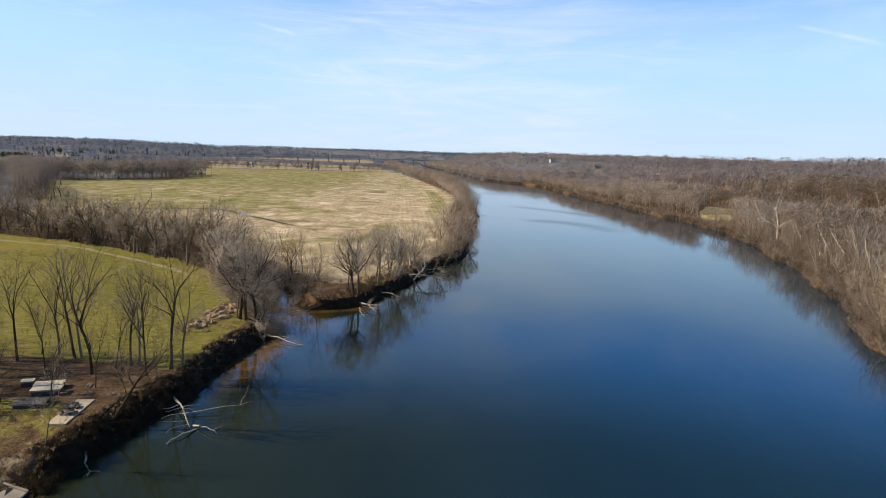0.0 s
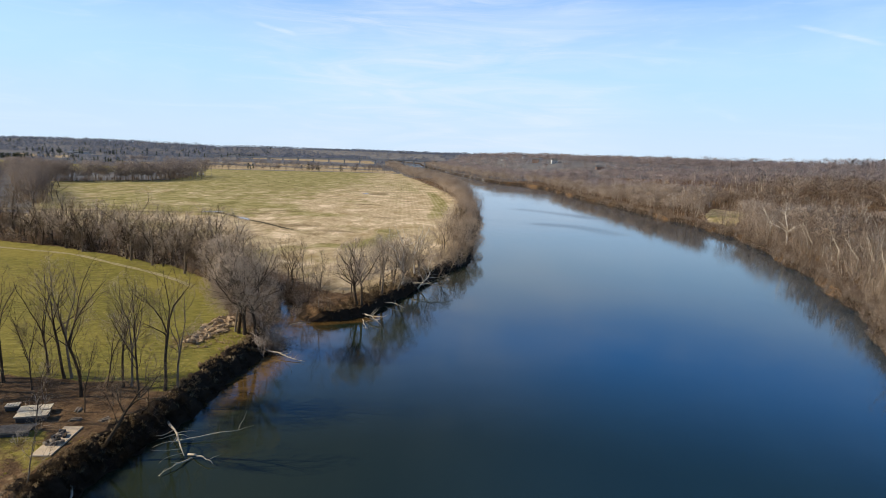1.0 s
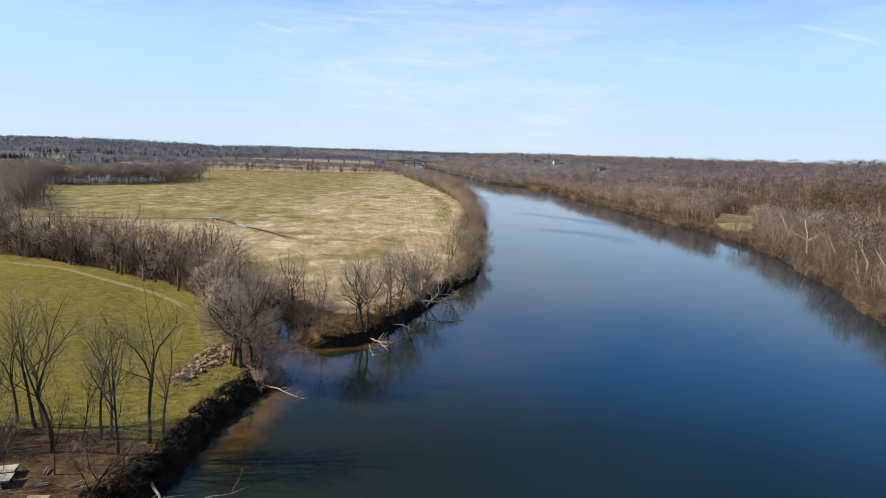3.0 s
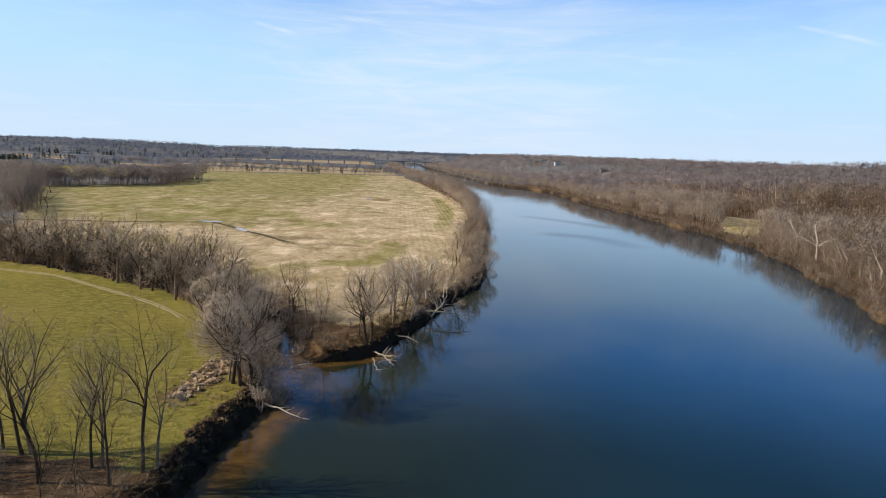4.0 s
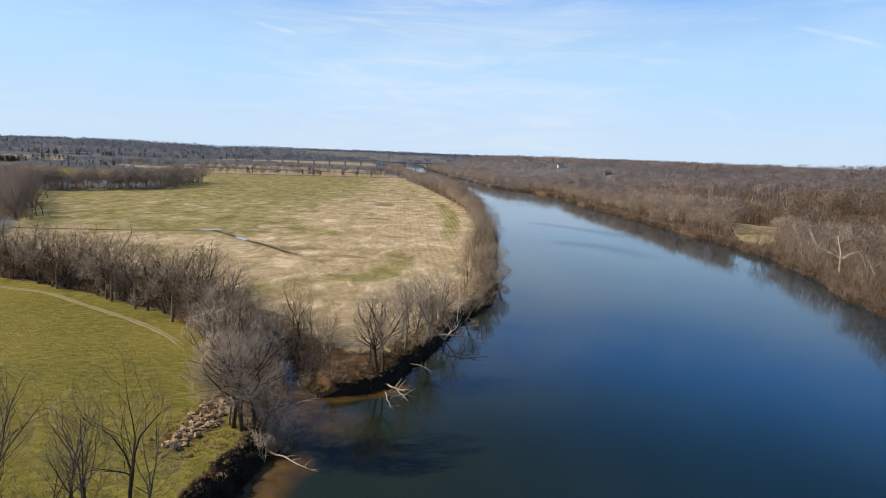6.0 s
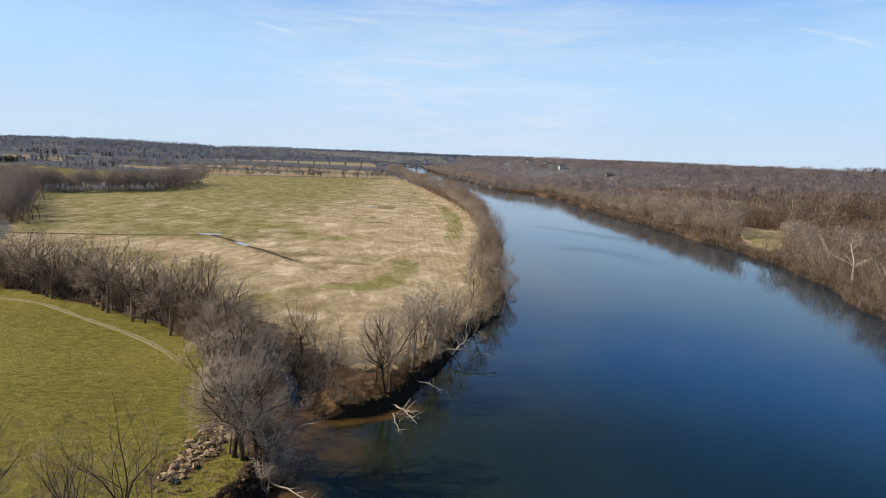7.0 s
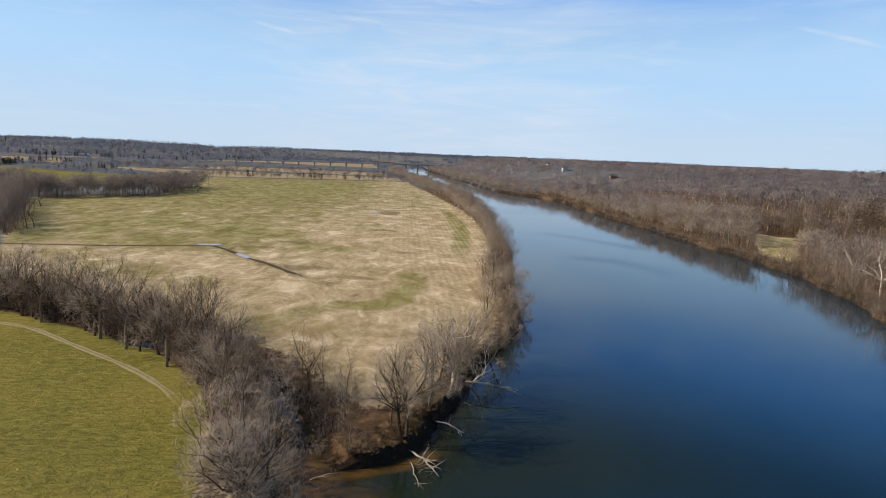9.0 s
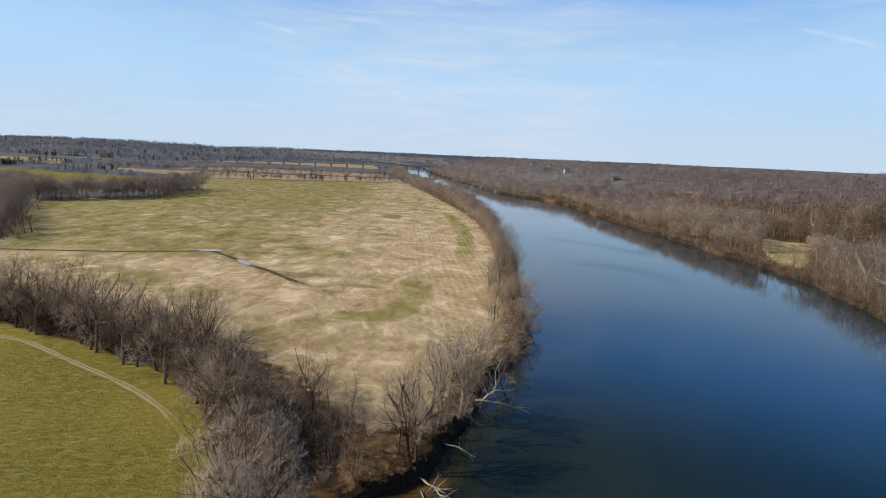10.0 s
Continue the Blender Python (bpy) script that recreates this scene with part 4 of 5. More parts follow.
# the strip of trees along the straight river bank: the nearest as things, the rest joined further down
strip_rest = []
y = 238.0
while y < 1750:
    d = rng.uniform(0.8, np.interp(y, [430, 530, 600, 690, 824], [12, 16, 21, 29, 38]))
    x = float(bank_left(y)) - d
    h = rng.uniform(10.0, 13.5) + (1.5 if d > 6 else 0) - (1.5 if y > 1050 else 0)
    tone, v, turn, lean = rng.choice(("grey", "warm", "smoke", "grey", "dark", "warm")), rng.randrange(4), rng.uniform(0, 360), rng.uniform(0.05, 0.38) if d < 5 else 0
    if y < 312:
        tree("dome" if rng.random() < 0.42 else "bank", tone, v % 3, x, y, h, turn, (lean, 0), "beside the river", "riverside strip")
    else:
        strip_rest.append((x, y, h, 0.3 if tone in ("warm", "dark") else 0.55))
    y += 2.0 if y < 480 else 1.3 + (y - 480) * 0.0006

# the treeline along the creek behind the pasture
for x, y, h, v in ((-90, 183.4, 23, 0), (-91.5, 187, 20, 1), (-105, 193, 22, 2), (-101, 192, 19, 3), (-115.5, 199.3, 23, 0), (-118, 201, 17, 1), (-138, 209, 18, 2), (-141, 211, 17, 3), (-79, 175, 17, 1), (-73, 166, 15, 2)):
    tree("vase" if v % 2 else "broad", "dark" if v % 2 else "grey", v, x, y, h * 0.95, v * 77 + h * 9, (0, 0), "at the pasture's edge", "creek treeline")
creek_rest = []
for k in range(165):
    f = rng.random()
    x = -62 - 210 * f ** 1.2
    y = np.interp(x, MEADOW_X, MEADOW_Y) + rng.uniform(3, 26 + 10 * f)
    if far_from(x, y, CREEK) < 2.6:
        continue
    back = float(y - np.interp(x, MEADOW_X, MEADOW_Y))
    h = rng.uniform(14, 21) * float(1 - 0.3 * ease(back, 10, 24))
    if back > 17 or x < -185:
        creek_rest.append((x, float(y), h, rng.random()))
        continue
    tree(rng.choice(("vase", "broad", "broad", "bank")), rng.choice(("dark", "dark", "dark", "warm", "grey", "smoke")), rng.randrange(4), x, float(y), h, rng.uniform(0, 360), (rng.uniform(-0.1, 0.1), 0),
         "in the creek treeline", "creek treeline")

for k in range(52):
    x = -74 - 110 * rng.random()
    y = float(np.interp(x, MEADOW_X, MEADOW_Y)) + rng.uniform(2.5, 15)
    if far_from(x, y, CREEK) > 2.4:
        tree(rng.choice(("vase", "broad", "broad")), rng.choice(("dark", "dark", "smoke")), rng.randrange(4), x, y, rng.uniform(16, 21), rng.uniform(0, 360), (rng.uniform(-0.08, 0.08), 0), "in the creek treeline", "creek treeline")
for k in range(60):
    x, y = rng.uniform(-265, -178), rng.uniform(232, 335)
    if x > -203 - (y - 272) * 0.74 - 3 or far_from(x, y, CREEK) < 2.4:
        continue
    creek_rest.append((x, y, rng.uniform(15, 20), rng.random()))

# the right bank's front trees
tree("sycamore", "pale", 1, 131.5, 303, 22, 120, (0, 0), "over the bottomland woods", "pale sycamores")
for k in range(8):
    y = rng.uniform(170, 420)
    if 340 < y < 400:
        continue
    tree("sycamore", "pale", k % 3, float(bank_right(y)) + rng.uniform(14, 60), y, rng.uniform(16, 21), rng.uniform(0, 360), (0, 0), "among the bottomland woods", "pale sycamores")
for k in range(9):
    y = 330 + 45 * k + rng.uniform(-15, 15)
    tree("slender", "dark", k % 3, float(bank_right(y)) + 1.6, y, rng.uniform(10, 14), rng.uniform(0, 360), (-rng.uniform(0.3, 0.75), 0), "leaning over the far bank", "far bank trees")
far_bank_rest = []
y = 108.0
while y < 1900:
    for k in range(2):
        yy = y + rng.uniform(-2, 2)
        d = rng.uniform(1.8, 22 if k else 8)
        x = float(bank_right(yy)) + d
        if inside(np.array(x), np.array(yy), [(128, 394), (138, 376), (190, 482), (170, 514), (143, 452), (130, 412)]):
            continue
        h = rng.uniform(10, 15.5) + (1.5 if d > 8 else 0)
        if yy < 195:
            tree("bank", rng.choice(("warm", "warm", "grey")), rng.randrange(4), x, yy, h, rng.uniform(0, 360), (-rng.uniform(0.1, 0.4) if d < 5 else 0, 0),
                 "leaning over the far bank" if d < 5 else "on the far bank", "far bank trees")
        else:
            far_bank_rest.append((x, yy, h, rng.uniform(0.2, 0.75)))
    y += 4.0 if y < 300 else 3.2 + (y - 300) * 0.003


# ---- joined woods, brush and grass ----
def bush_tree(r, n_limb, n_twig, w, stem=0.010):
    """A low tangle of rising stems and twigs, 1 m high."""
    V, T = [], []

    def blade(a, b, wd):
        d = (b - a).normalized()
        s = d.orthogonal().normalized()
        s.rotate(Matrix.Rotation(r.uniform(0, 6.28), 3, d))
        k = len(V)
        V.extend([a - s * wd, a + s * wd, b])
        T.append((k, k + 1, k + 2))

    for i in range(n_limb):
        a, reach = r.uniform(0, 6.28), r.uniform(0.08, 0.34)
        p = Vector((r.gauss(0, 0.06), r.gauss(0, 0.06), -0.03))
        q = Vector((math.cos(a) * reach, math.sin(a) * reach, r.uniform(0.45, 0.9)))
        blade(p, q, stem * 0.8)
        for _ in range(n_twig):
            t = p.lerp(q, r.uniform(0.25, 1.0)) + Vector((r.gauss(0, 0.04), r.gauss(0, 0.04), r.gauss(0, 0.04)))
            d = (Vector((math.cos(a), math.sin(a), 0)) * 0.5 + Vector((r.gauss(0, 0.8), r.gauss(0, 0.8), r.gauss(0.55, 0.5)))).normalized()
            blade(t, t + d * r.uniform(0.08, 0.18), w)
    return np.array(V), np.array(T)


def crown_tree(r, n, long, wide, limbs, low, high, girth=0.009, rise=0.45):
    """A bare tree seen from afar: stem, spreading limbs and a rounded, lobed crown of fine tufts, 1 m high."""
    V, T = [], []

    def blade(a, b, wd):
        d = (b - a).normalized()
        s = d.orthogonal().normalized()
        s.rotate(Matrix.Rotation(r.uniform(0, 6.28), 3, d))
        k = len(V)
        V.extend([a - s * wd, a + s * wd, b])
        T.append((k, k + 1, k + 2))

    fork = Vector((r.gauss(0, 0.02), r.gauss(0, 0.02), low * 0.8))
    for _ in (0, 1):
        blade(Vector((0, 0, -0.03)), fork + Vector((0, 0, 0.3)), girth)
    lobes = []
    for i in range(limbs):
        a, reach = 6.28 * i / limbs + r.uniform(-0.5, 0.5), r.uniform(0.06, 0.21)
        q = Vector((math.cos(a) * reach, math.sin(a) * reach, r.uniform(low, high)))
        lobes.append((q, r.uniform(0.11, 0.17)))
        blade(fork, q, girth * 0.6)
    for k in range(n):
        q, size = lobes[k % limbs]
        o = Vector((r.gauss(0, 1), r.gauss(0, 1), r.gauss(0.35, 0.9))).normalized()
        p = q + o * size * r.uniform(0.35, 0.95)
        if p.z > 0.93:
            p.z = r.uniform(0.8, 0.93)
        d = (o * 0.7 + Vector((r.gauss(0, 0.5), r.gauss(0, 0.5), rise + r.gauss(0, 0.3)))).normalized()
        blade(p, p + d * long * r.uniform(0.7, 1.3), wide)
    return np.array(V), np.array(T)


def pine(r):
    """A pine: stem and whorls of drooping needled boughs, 1 m high."""
    V, T = [], []

    def tri(a, b, c):
        k = len(V)
        V.extend([a, b, c])
        T.append((k, k + 1, k + 2))

    tri((-0.012, 0, 0), (0.012, 0, 0), (0, 0, 0.9))
    for i in range(44):
        z = 0.18 + 0.8 * (i / 44)
        a = r.uniform(0, 6.28)
        ln = (0.25 * (1.05 - z) + 0.03) * r.uniform(0.7, 1.2)
        c, s = math.cos(a), math.sin(a)
        w = 0.05 * r.uniform(0.8, 1.4)
        tri((c * 0.01 - s * w, s * 0.01 + c * w, z + 0.03), (c * 0.01 + s * w, s * 0.01 - c * w, z + 0.02), (c * ln, s * ln, z - 0.05 * r.random()))
    return np.array(V), np.array(T)


def rounded(v, t, soft, heart):
    """Normals of a template turned towards those of its rounded crown, and the faces turned to match."""
    flat = np.cross(v[t[:, 1]] - v[t[:, 0]], v[t[:, 2]] - v[t[:, 0]])
    flat /= np.linalg.norm(flat, axis=1)[:, None] + 1e-12
    mid = v[t].mean(1)
    out = mid - np.array([0, 0, heart])
    out /= np.linalg.norm(out, axis=1)[:, None] + 1e-9
    back = (flat * out).sum(1) < 0
    t = t.copy()
    t[back] = t[back][:, ::-1]
    flat[back] *= -1
    n = np.zeros_like(v)
    for k in range(3):
        n[t[:, k]] += out * soft + flat * (1 - soft)
    return t, n / (np.linalg.norm(n, axis=1)[:, None] + 1e-9)


def scatter(name, temps, spots, mat, label, category, spread=1.0, seed=5, soft=0.75, heart=0.3):
    """Joins many turned and scaled copies of the templates: spots are x, y, height, tone."""
    g = np.random.default_rng(seed)
    spots = np.asarray(spots, float)
    zs = land(spots[:, 0], spots[:, 1])
    pick = g.integers(0, len(temps), len(spots))
    VV, TT, TO, NN, base = [], [], [], [], 0
    for k, (v, t) in enumerate(temps):
        sel = np.where(pick == k)[0]
        if not len(sel):
            continue
        t, n = rounded(v, t, soft, heart)
        a = g.uniform(0, 2 * np.pi, len(sel))
        h = spots[sel, 2]
        c, s = np.cos(a)[:, None], np.sin(a)[:, None]
        wide = h * spread * g.uniform(0.85, 1.25, len(sel))
        X = (v[None, :, 0] * c - v[None, :, 1] * s) * wide[:, None] + spots[sel, 0][:, None]
        Y = (v[None, :, 0] * s + v[None, :, 1] * c) * wide[:, None] + spots[sel, 1][:, None]
        Z = v[None, :, 2] * h[:, None] + zs[sel][:, None]
        VV.append(np.stack([X, Y, Z], -1).reshape(-1, 3))
        TT.append((t[None] + (np.arange(len(sel)) * len(v))[:, None, None] + base).reshape(-1, 3))
        TO.append(np.repeat(spots[sel, 3], len(v)))
        NN.append(np.stack([n[None, :, 0] * c - n[None, :, 1] * s, n[None, :, 0] * s + n[None, :, 1] * c, n[None, :, 2] + 0 * c], -1).reshape(-1, 3))
        base += len(sel) * len(v)
    ob = mesh_object(name, np.concatenate(VV), None, np.concatenate(TT), mats=[mat], smooth=True, tone=np.concatenate(TO))
    ob.data.normals_split_custom_set_from_vertices(np.concatenate(NN))
    return tagged(ob, label, category, kind="stuff")


gen = np.random.default_rng(23)
r = random.Random(7)
T_NEAR = [Growth(70 + k, 16, 0.15, 0.24, 4, 0.55 + 0.08 * (k % 3), 0, 4, 3, 2, 0.042, up=0.06, wob=0.18, wide=0.34, low=True).light() for k in range(8)]
T_MID = [crown_tree(r, 140, 0.085, 0.0075, 7, 0.34, 0.80) for _ in range(8)]
T_FAR = [crown_tree(r, 58, 0.12, 0.0085, 6, 0.20, 0.74, 0.008, 1.0) for _ in range(8)]
T_BUSH = [bush_tree(r, 7, 5, 0.0100) for _ in range(5)]
T_TANGLE = [bush_tree(r, 12, 10, 0.0065) for _ in range(5)]
T_BANK = [Growth(40 + k, 14, 0.14, 0.12, 4, 0.62, 0, 4, 3, 3, 0.036, up=0.06, wob=0.18, wide=0.42, low=True).light() for k in range(6)]
T_WOOD = [crown_tree(r, 24, 0.15, 0.026, 4, 0.10, 0.68, 0.012, 0.9) for _ in range(6)]
T_STEM = [Growth(90 + k, 16, 0.26, 0.36, 2, 0.45, 0, 3, 1, 1, 0.03, up=0.05, wob=0.22, wide=0.3, low=True).light() for k in range(6)]
T_PINE = [pine(r) for _ in range(4)]
CLEARING = [(128, 394), (138, 376), (190, 482), (170, 514), (143, 452), (130, 412)]


def right_woods():
    near, mid, far = [], [], []
    n = 60000
    y = 60 + 1900 * gen.random(n) ** 1.4
    d = 12 + 1100 * gen.random(n) ** 1.6
    keep = gen.random(n)
    x = bank_right(y) + d
    tone = np.clip(0.42 + 0.22 * swell(x, y, 45) + gen.normal(0, 0.19, n), 0, 0.85)
    stand = swell(x + 300, y, 60)
    brow = (d > 108) & (d < 118) & (y > 380) & (y < 950)
    cell = {}
    clear = inside(x, y, CLEARING)
    for i in range(n):
        dist = math.hypot(x[i], y[i])
        gap = 5.0 if dist < 275 else 6.5 if dist < 620 else 11.5 if dist < 1100 else 16
        if x[i] > 90 + 0.86 * y[i] + 60 or clear[i] or brow[i]:
            continue
        k = (round(x[i] / gap), round(y[i] / gap), gap)
        if k in cell:
            continue
        cell[k] = 1
        h = 11.5 + 6.5 * keep[i] + 2.2 * stand[i] + (3.0 if 118 < d[i] < 150 and y[i] > 380 else 0)
        (near if dist < 275 else mid if dist < 620 else far).append((x[i], y[i], h * (1 if dist < 620 else 1.05), tone[i]))
    houses = ((27.9, 1517.8), (83.2, 1571.0), (101.1, 1577.7), (114.7, 1480.1), (84.9, 1241.6), (115.6, 1194.1), (182.2, 1090.0))
    far = [s for s in far if not any(abs(s[0] - a - (s[1] - b) * (a + 24) / (b - 60)) < 11 and -130 < s[1] - b < 9 for a, b in houses)]
    scatter("bottomland_woods", T_NEAR, near, M_WOODS, "dense bare bottomland woods of grey-brown twigs", "woods", 1.0)
    scatter("middle_woods", T_MID, mid, M_WOODS, "dense bare woods behind the river bank", "woods", 1.3)
    scatter("hillside_woods", T_FAR, far, M_HILLWOODS, "bare woods over the rising hillside", "woods", 1.7, soft=1.0)
    k = 620
    y = 130 + 560 * gen.random(k) ** 1.2
    x = bank_right(y) + 8 + 260 * gen.random(k) ** 1.1
    ok = ~inside(x, y, CLEARING)
    scatter("pale_trunked_trees", T_STEM, np.stack([x, y, gen.uniform(15, 21, k), gen.uniform(0.3, 1, k)], -1)[ok], M_PALEWOOD, "cream-trunked sycamores standing among the bare woods", "woods", 1.0)
    rest = far_bank_rest + strip_rest
    scatter("river_edge_trees", T_BANK, [s for s in rest if s[1] < 470], M_WOODS, "twiggy bare trees along the river's edge", "woods", 1.0)
    scatter("riverbank_trees", T_MID, [s for s in rest if s[1] >= 470], M_WOODS, "twiggy bare trees lining the river into the distance", "woods", 1.35)


right_woods()


def left_woods():
    """Hedgerows, copses and woods across the far farmland."""
    edge, mid, far, firs = [], [], [], []

    def line(pts, wide, gap, h, into, tone=0.45):
        for (ax, ay), (bx, by) in zip(pts, pts[1:]):
            ln = math.hypot(bx - ax, by - ay)
            for _ in range(int(ln * max(1, wide / gap) / gap)):
                f = gen.random()
                into.append((ax + (bx - ax) * f + gen.normal(0, wide / 2), ay + (by - ay) * f + gen.normal(0, wide / 2), h * gen.uniform(0.7, 1.2), np.clip(tone + gen.normal(0, 0.2), 0, 1)))

    line([(-257, 342), (-287, 381), (-323, 430), (-356, 473), (-390, 514)], 12, 3.6, 18, edge, 0.25)
    line([(-285, 300), (-340, 335), (-400, 400)], 30, 6, 17, edge, 0.3)
    line([(-325, 335), (-385, 420), (-445, 520)], 36, 6.5, 16, mid, 0.25)
    line([(-395, 522), (-365, 562), (-322, 608), (-340, 660), (-350, 715)], 20, 4.0, 18, mid, 0.4)
    line([(-420, 560), (-500, 640)], 26, 5, 17, mid)
    line([(-455, 940), (-328, 976), (-160, 1055)], 3, 3.0, 13, mid, 0.4)
    line([(-700, 1130), (-403, 1200), (-197, 1226)], 4, 3.4, 13, mid, 0.5)
    line([(-600, 1398), (-245, 1398)], 5, 5.5, 10, far, 0.6)
    line([(-700, 930), (-510, 900), (-440, 905)], 10, 7, 12, far)
    line([(-1300, 1000), (-930, 1060), (-760, 1100)], 30, 10, 14, far)
    for _ in range(7500):
        y = 1120 + 3600 * gen.random() ** 1.15
        x = float(np.interp(y, YL, XL)) - 20 - (0.95 * y + 150) * gen.random()
        if any(inside(np.array(x), np.array(y), p) for p in TAN):
            continue
        if 1630 < y < 1800 and x > -900:
            continue
        if y < 1700 and swell(x, y * 1.6, 150) < 0.2 + 0.25 * (1700 - y) / 580:
            continue
        if 1700 <= y < 2500 and swell(x, y * 1.8, 120) < -0.15:
            continue
        far.append((x, y, gen.uniform(11, 17) * (1 + y / 9000) * (0.6 if y < 1640 and x > -900 else 1.0), np.clip(gen.normal(0.45, 0.2), 0, 1)))
    for _ in range(2600):
        y = 1900 + 2800 * gen.random()
        x = float(np.interp(y, YR, XR)) + 10 + 1300 * gen.random()
        far.append((x, y, gen.uniform(14, 20), np.clip(gen.normal(0.5, 0.2), 0, 1)))
    for ax, ay, n, s in ((-815, 1035, 22, 13), (-850, 1060, 16, 12), (-890, 1170, 16, 13), (-838, 1205, 9, 8), (-652, 980, 9, 9), (-640, 1030, 9, 8), (-905, 1225, 14, 14), (-386, 985, 4, 5), (-314, 1022, 1, 1), (-297, 1022, 3, 3), (-284, 1016, 2, 2), (-248, 1033, 2, 2)):
        for _ in range(n):
            firs.append((ax + gen.normal(0, s), ay + gen.normal(0, s), gen.uniform(6, 11), gen.random()))
    for _ in range(1500):
        y = 1500 + 3200 * gen.random()
        x = -0.28 * y - 200 - 0.75 * y * gen.random()
        if swell(x, y, 90) > 0.15:
            firs.append((x, y, gen.uniform(10, 15), gen.random()))
    for _ in range(500):
        y = 700 + 700 * gen.random()
        x = float(bank_right(y)) + 450 + 700 * gen.random()
        if swell(x, y, 70) > 0.3:
            firs.append((x, y, gen.uniform(10, 14), gen.random()))
    scatter("creek_trees", T_NEAR, creek_rest, M_CREEK, "dark bare trees massed behind the creek", "woods", 1.2)
    scatter("field_edge_trees", T_NEAR, edge, M_HEDGE, "bare trees beside the straw field", "woods", 1.2)
    scatter("hedgerow_trees", T_MID, mid, M_HEDGE, "bare trees in hedgerows round the straw field", "woods", 1.35)
    scatter("distant_woods", T_WOOD, far, M_HAZY_FARWOODS, "distant bare woods across the valley", "woods", 1.8, soft=1.0)
    scatter("pine_trees", T_PINE, firs, M_PINE, "dark green pines in clumps among the woods", "woods", 2.3)


left_woods()


def brush():
    near, spots = [], []
    for _ in range(560):
        y = 68 + 66 * gen.random() ** 1.3
        near.append((float(bank_left(y)) - gen.uniform(-0.4, 2.6), y, gen.uniform(0.5, 1.9) * (1.0 if y < 104 else 0.55), np.clip(gen.normal(0.15, 0.2), 0, 1)))
    for _ in range(360):
        y = 147 + 60 * gen.random()
        near.append((float(bank_left(y)) - gen.uniform(-0.2, 5) - 6 * gen.random() ** 4, y, gen.uniform(0.7, 2.2), np.clip(gen.normal(0.45, 0.25), 0, 1)))
    for _ in range(60):
        spots.append((gen.normal(-45.6, 1.3), gen.normal(130, 2.5), gen.uniform(2.0, 4.5), np.clip(gen.normal(0.55, 0.2), 0, 1)))
    for _ in range(420):
        y = 205 + 600 * gen.random() ** 1.4
        spots.append((float(bank_left(y)) - gen.uniform(-1.2, 9), y, gen.uniform(2.5, 6.0), np.clip(gen.normal(0.3, 0.2), 0, 1)))
    # creek treeline brush: low tone puts the understory's shade into its colour
    for _ in range(1250):
        x = -50 - 215 * gen.random() ** 1.1
        y = float(np.interp(x, MEADOW_X, MEADOW_Y)) + gen.uniform(3, 32)
        if far_from(x, y, CREEK) > 2.4:
            spots.append((x, y, gen.uniform(1.5, 5.5), np.clip(gen.normal(0.08, 0.14), 0, 1)))
    for _ in range(1300):
        y = 100 + 900 * gen.random() ** 1.5
        x = float(bank_right(y)) + gen.uniform(-0.5, 8)
        if not inside(np.array(x), np.array(y), CLEARING):
            spots.append((x, y, gen.uniform(2.0, 5.0), np.clip(gen.normal(0.2, 0.2), 0, 1)))
    for _ in range(2300):
        y = 104 + 500 * gen.random() ** 1.3
        spots.append((float(bank_right(y)) + gen.uniform(-0.3, 5), y, gen.uniform(1.0, 3.6), np.clip(gen.normal(0.35, 0.25), 0, 0.9)))
    for _ in range(420):
        y = 150 + 260 * gen.random()
        x = float(bank_right(y)) + gen.uniform(3, 26)
        if not inside(np.array(x), np.array(y), CLEARING):
            spots.append((x, y, gen.uniform(2.5, 6.0), np.clip(gen.normal(0.4, 0.2), 0, 0.9)))
    for _ in range(1500):
        y = 104 + 560 * gen.random() ** 1.2
        spots.append((float(bank_right(y)) + gen.uniform(-0.8, 1.8), y, gen.uniform(0.9, 3.2), np.clip(gen.normal(0.3, 0.25), 0, 0.9)))
    for _ in range(520):
        y = 600 + 1200 * gen.random()
        spots.append((float(bank_right(y)) + gen.uniform(-0.5, 7), y, gen.uniform(2.5, 5.5), np.clip(gen.normal(0.35, 0.25), 0, 0.9)))
    for _ in range(560):
        y = 400 + 800 * gen.random()
        spots.append((float(bank_left(y)) - 1.5 - np.interp(y, [430, 530, 600, 690, 824], [12, 17, 22, 30, 40]) * gen.random(), y, gen.uniform(2.0, 4.5), np.clip(gen.normal(0.4, 0.2), 0, 0.9)))
    for pts, wide, n in (([(-257, 342), (-287, 381), (-323, 430), (-356, 473), (-390, 514)], 11, 260), ([(-285, 300), (-340, 335)], 22, 60), ([(-395, 522), (-365, 562), (-322, 608), (-340, 660), (-350, 715)], 16, 240)):
        for _ in range(n):
            f = gen.random() * (len(pts) - 1.001)
            (ax, ay), (bx, by) = pts[int(f)], pts[int(f) + 1]
            spots.append((ax + (bx - ax) * (f % 1) + gen.normal(0, wide / 2), ay + (by - ay) * (f % 1) + gen.normal(0, wide / 2), gen.uniform(2.5, 6.5), np.clip(gen.normal(0.1, 0.15), 0, 0.9)))
    for _ in range(110):
        spots.append((gen.normal(-55, 4.5), gen.normal(168, 6), gen.uniform(1.2, 3.2), np.clip(gen.normal(0.05, 0.12), 0, 0.9)))
    spots = [s for s in spots if far_from(s[0], s[1], CREEK) > (2.2 if s[1] < 158 else 1.2)]
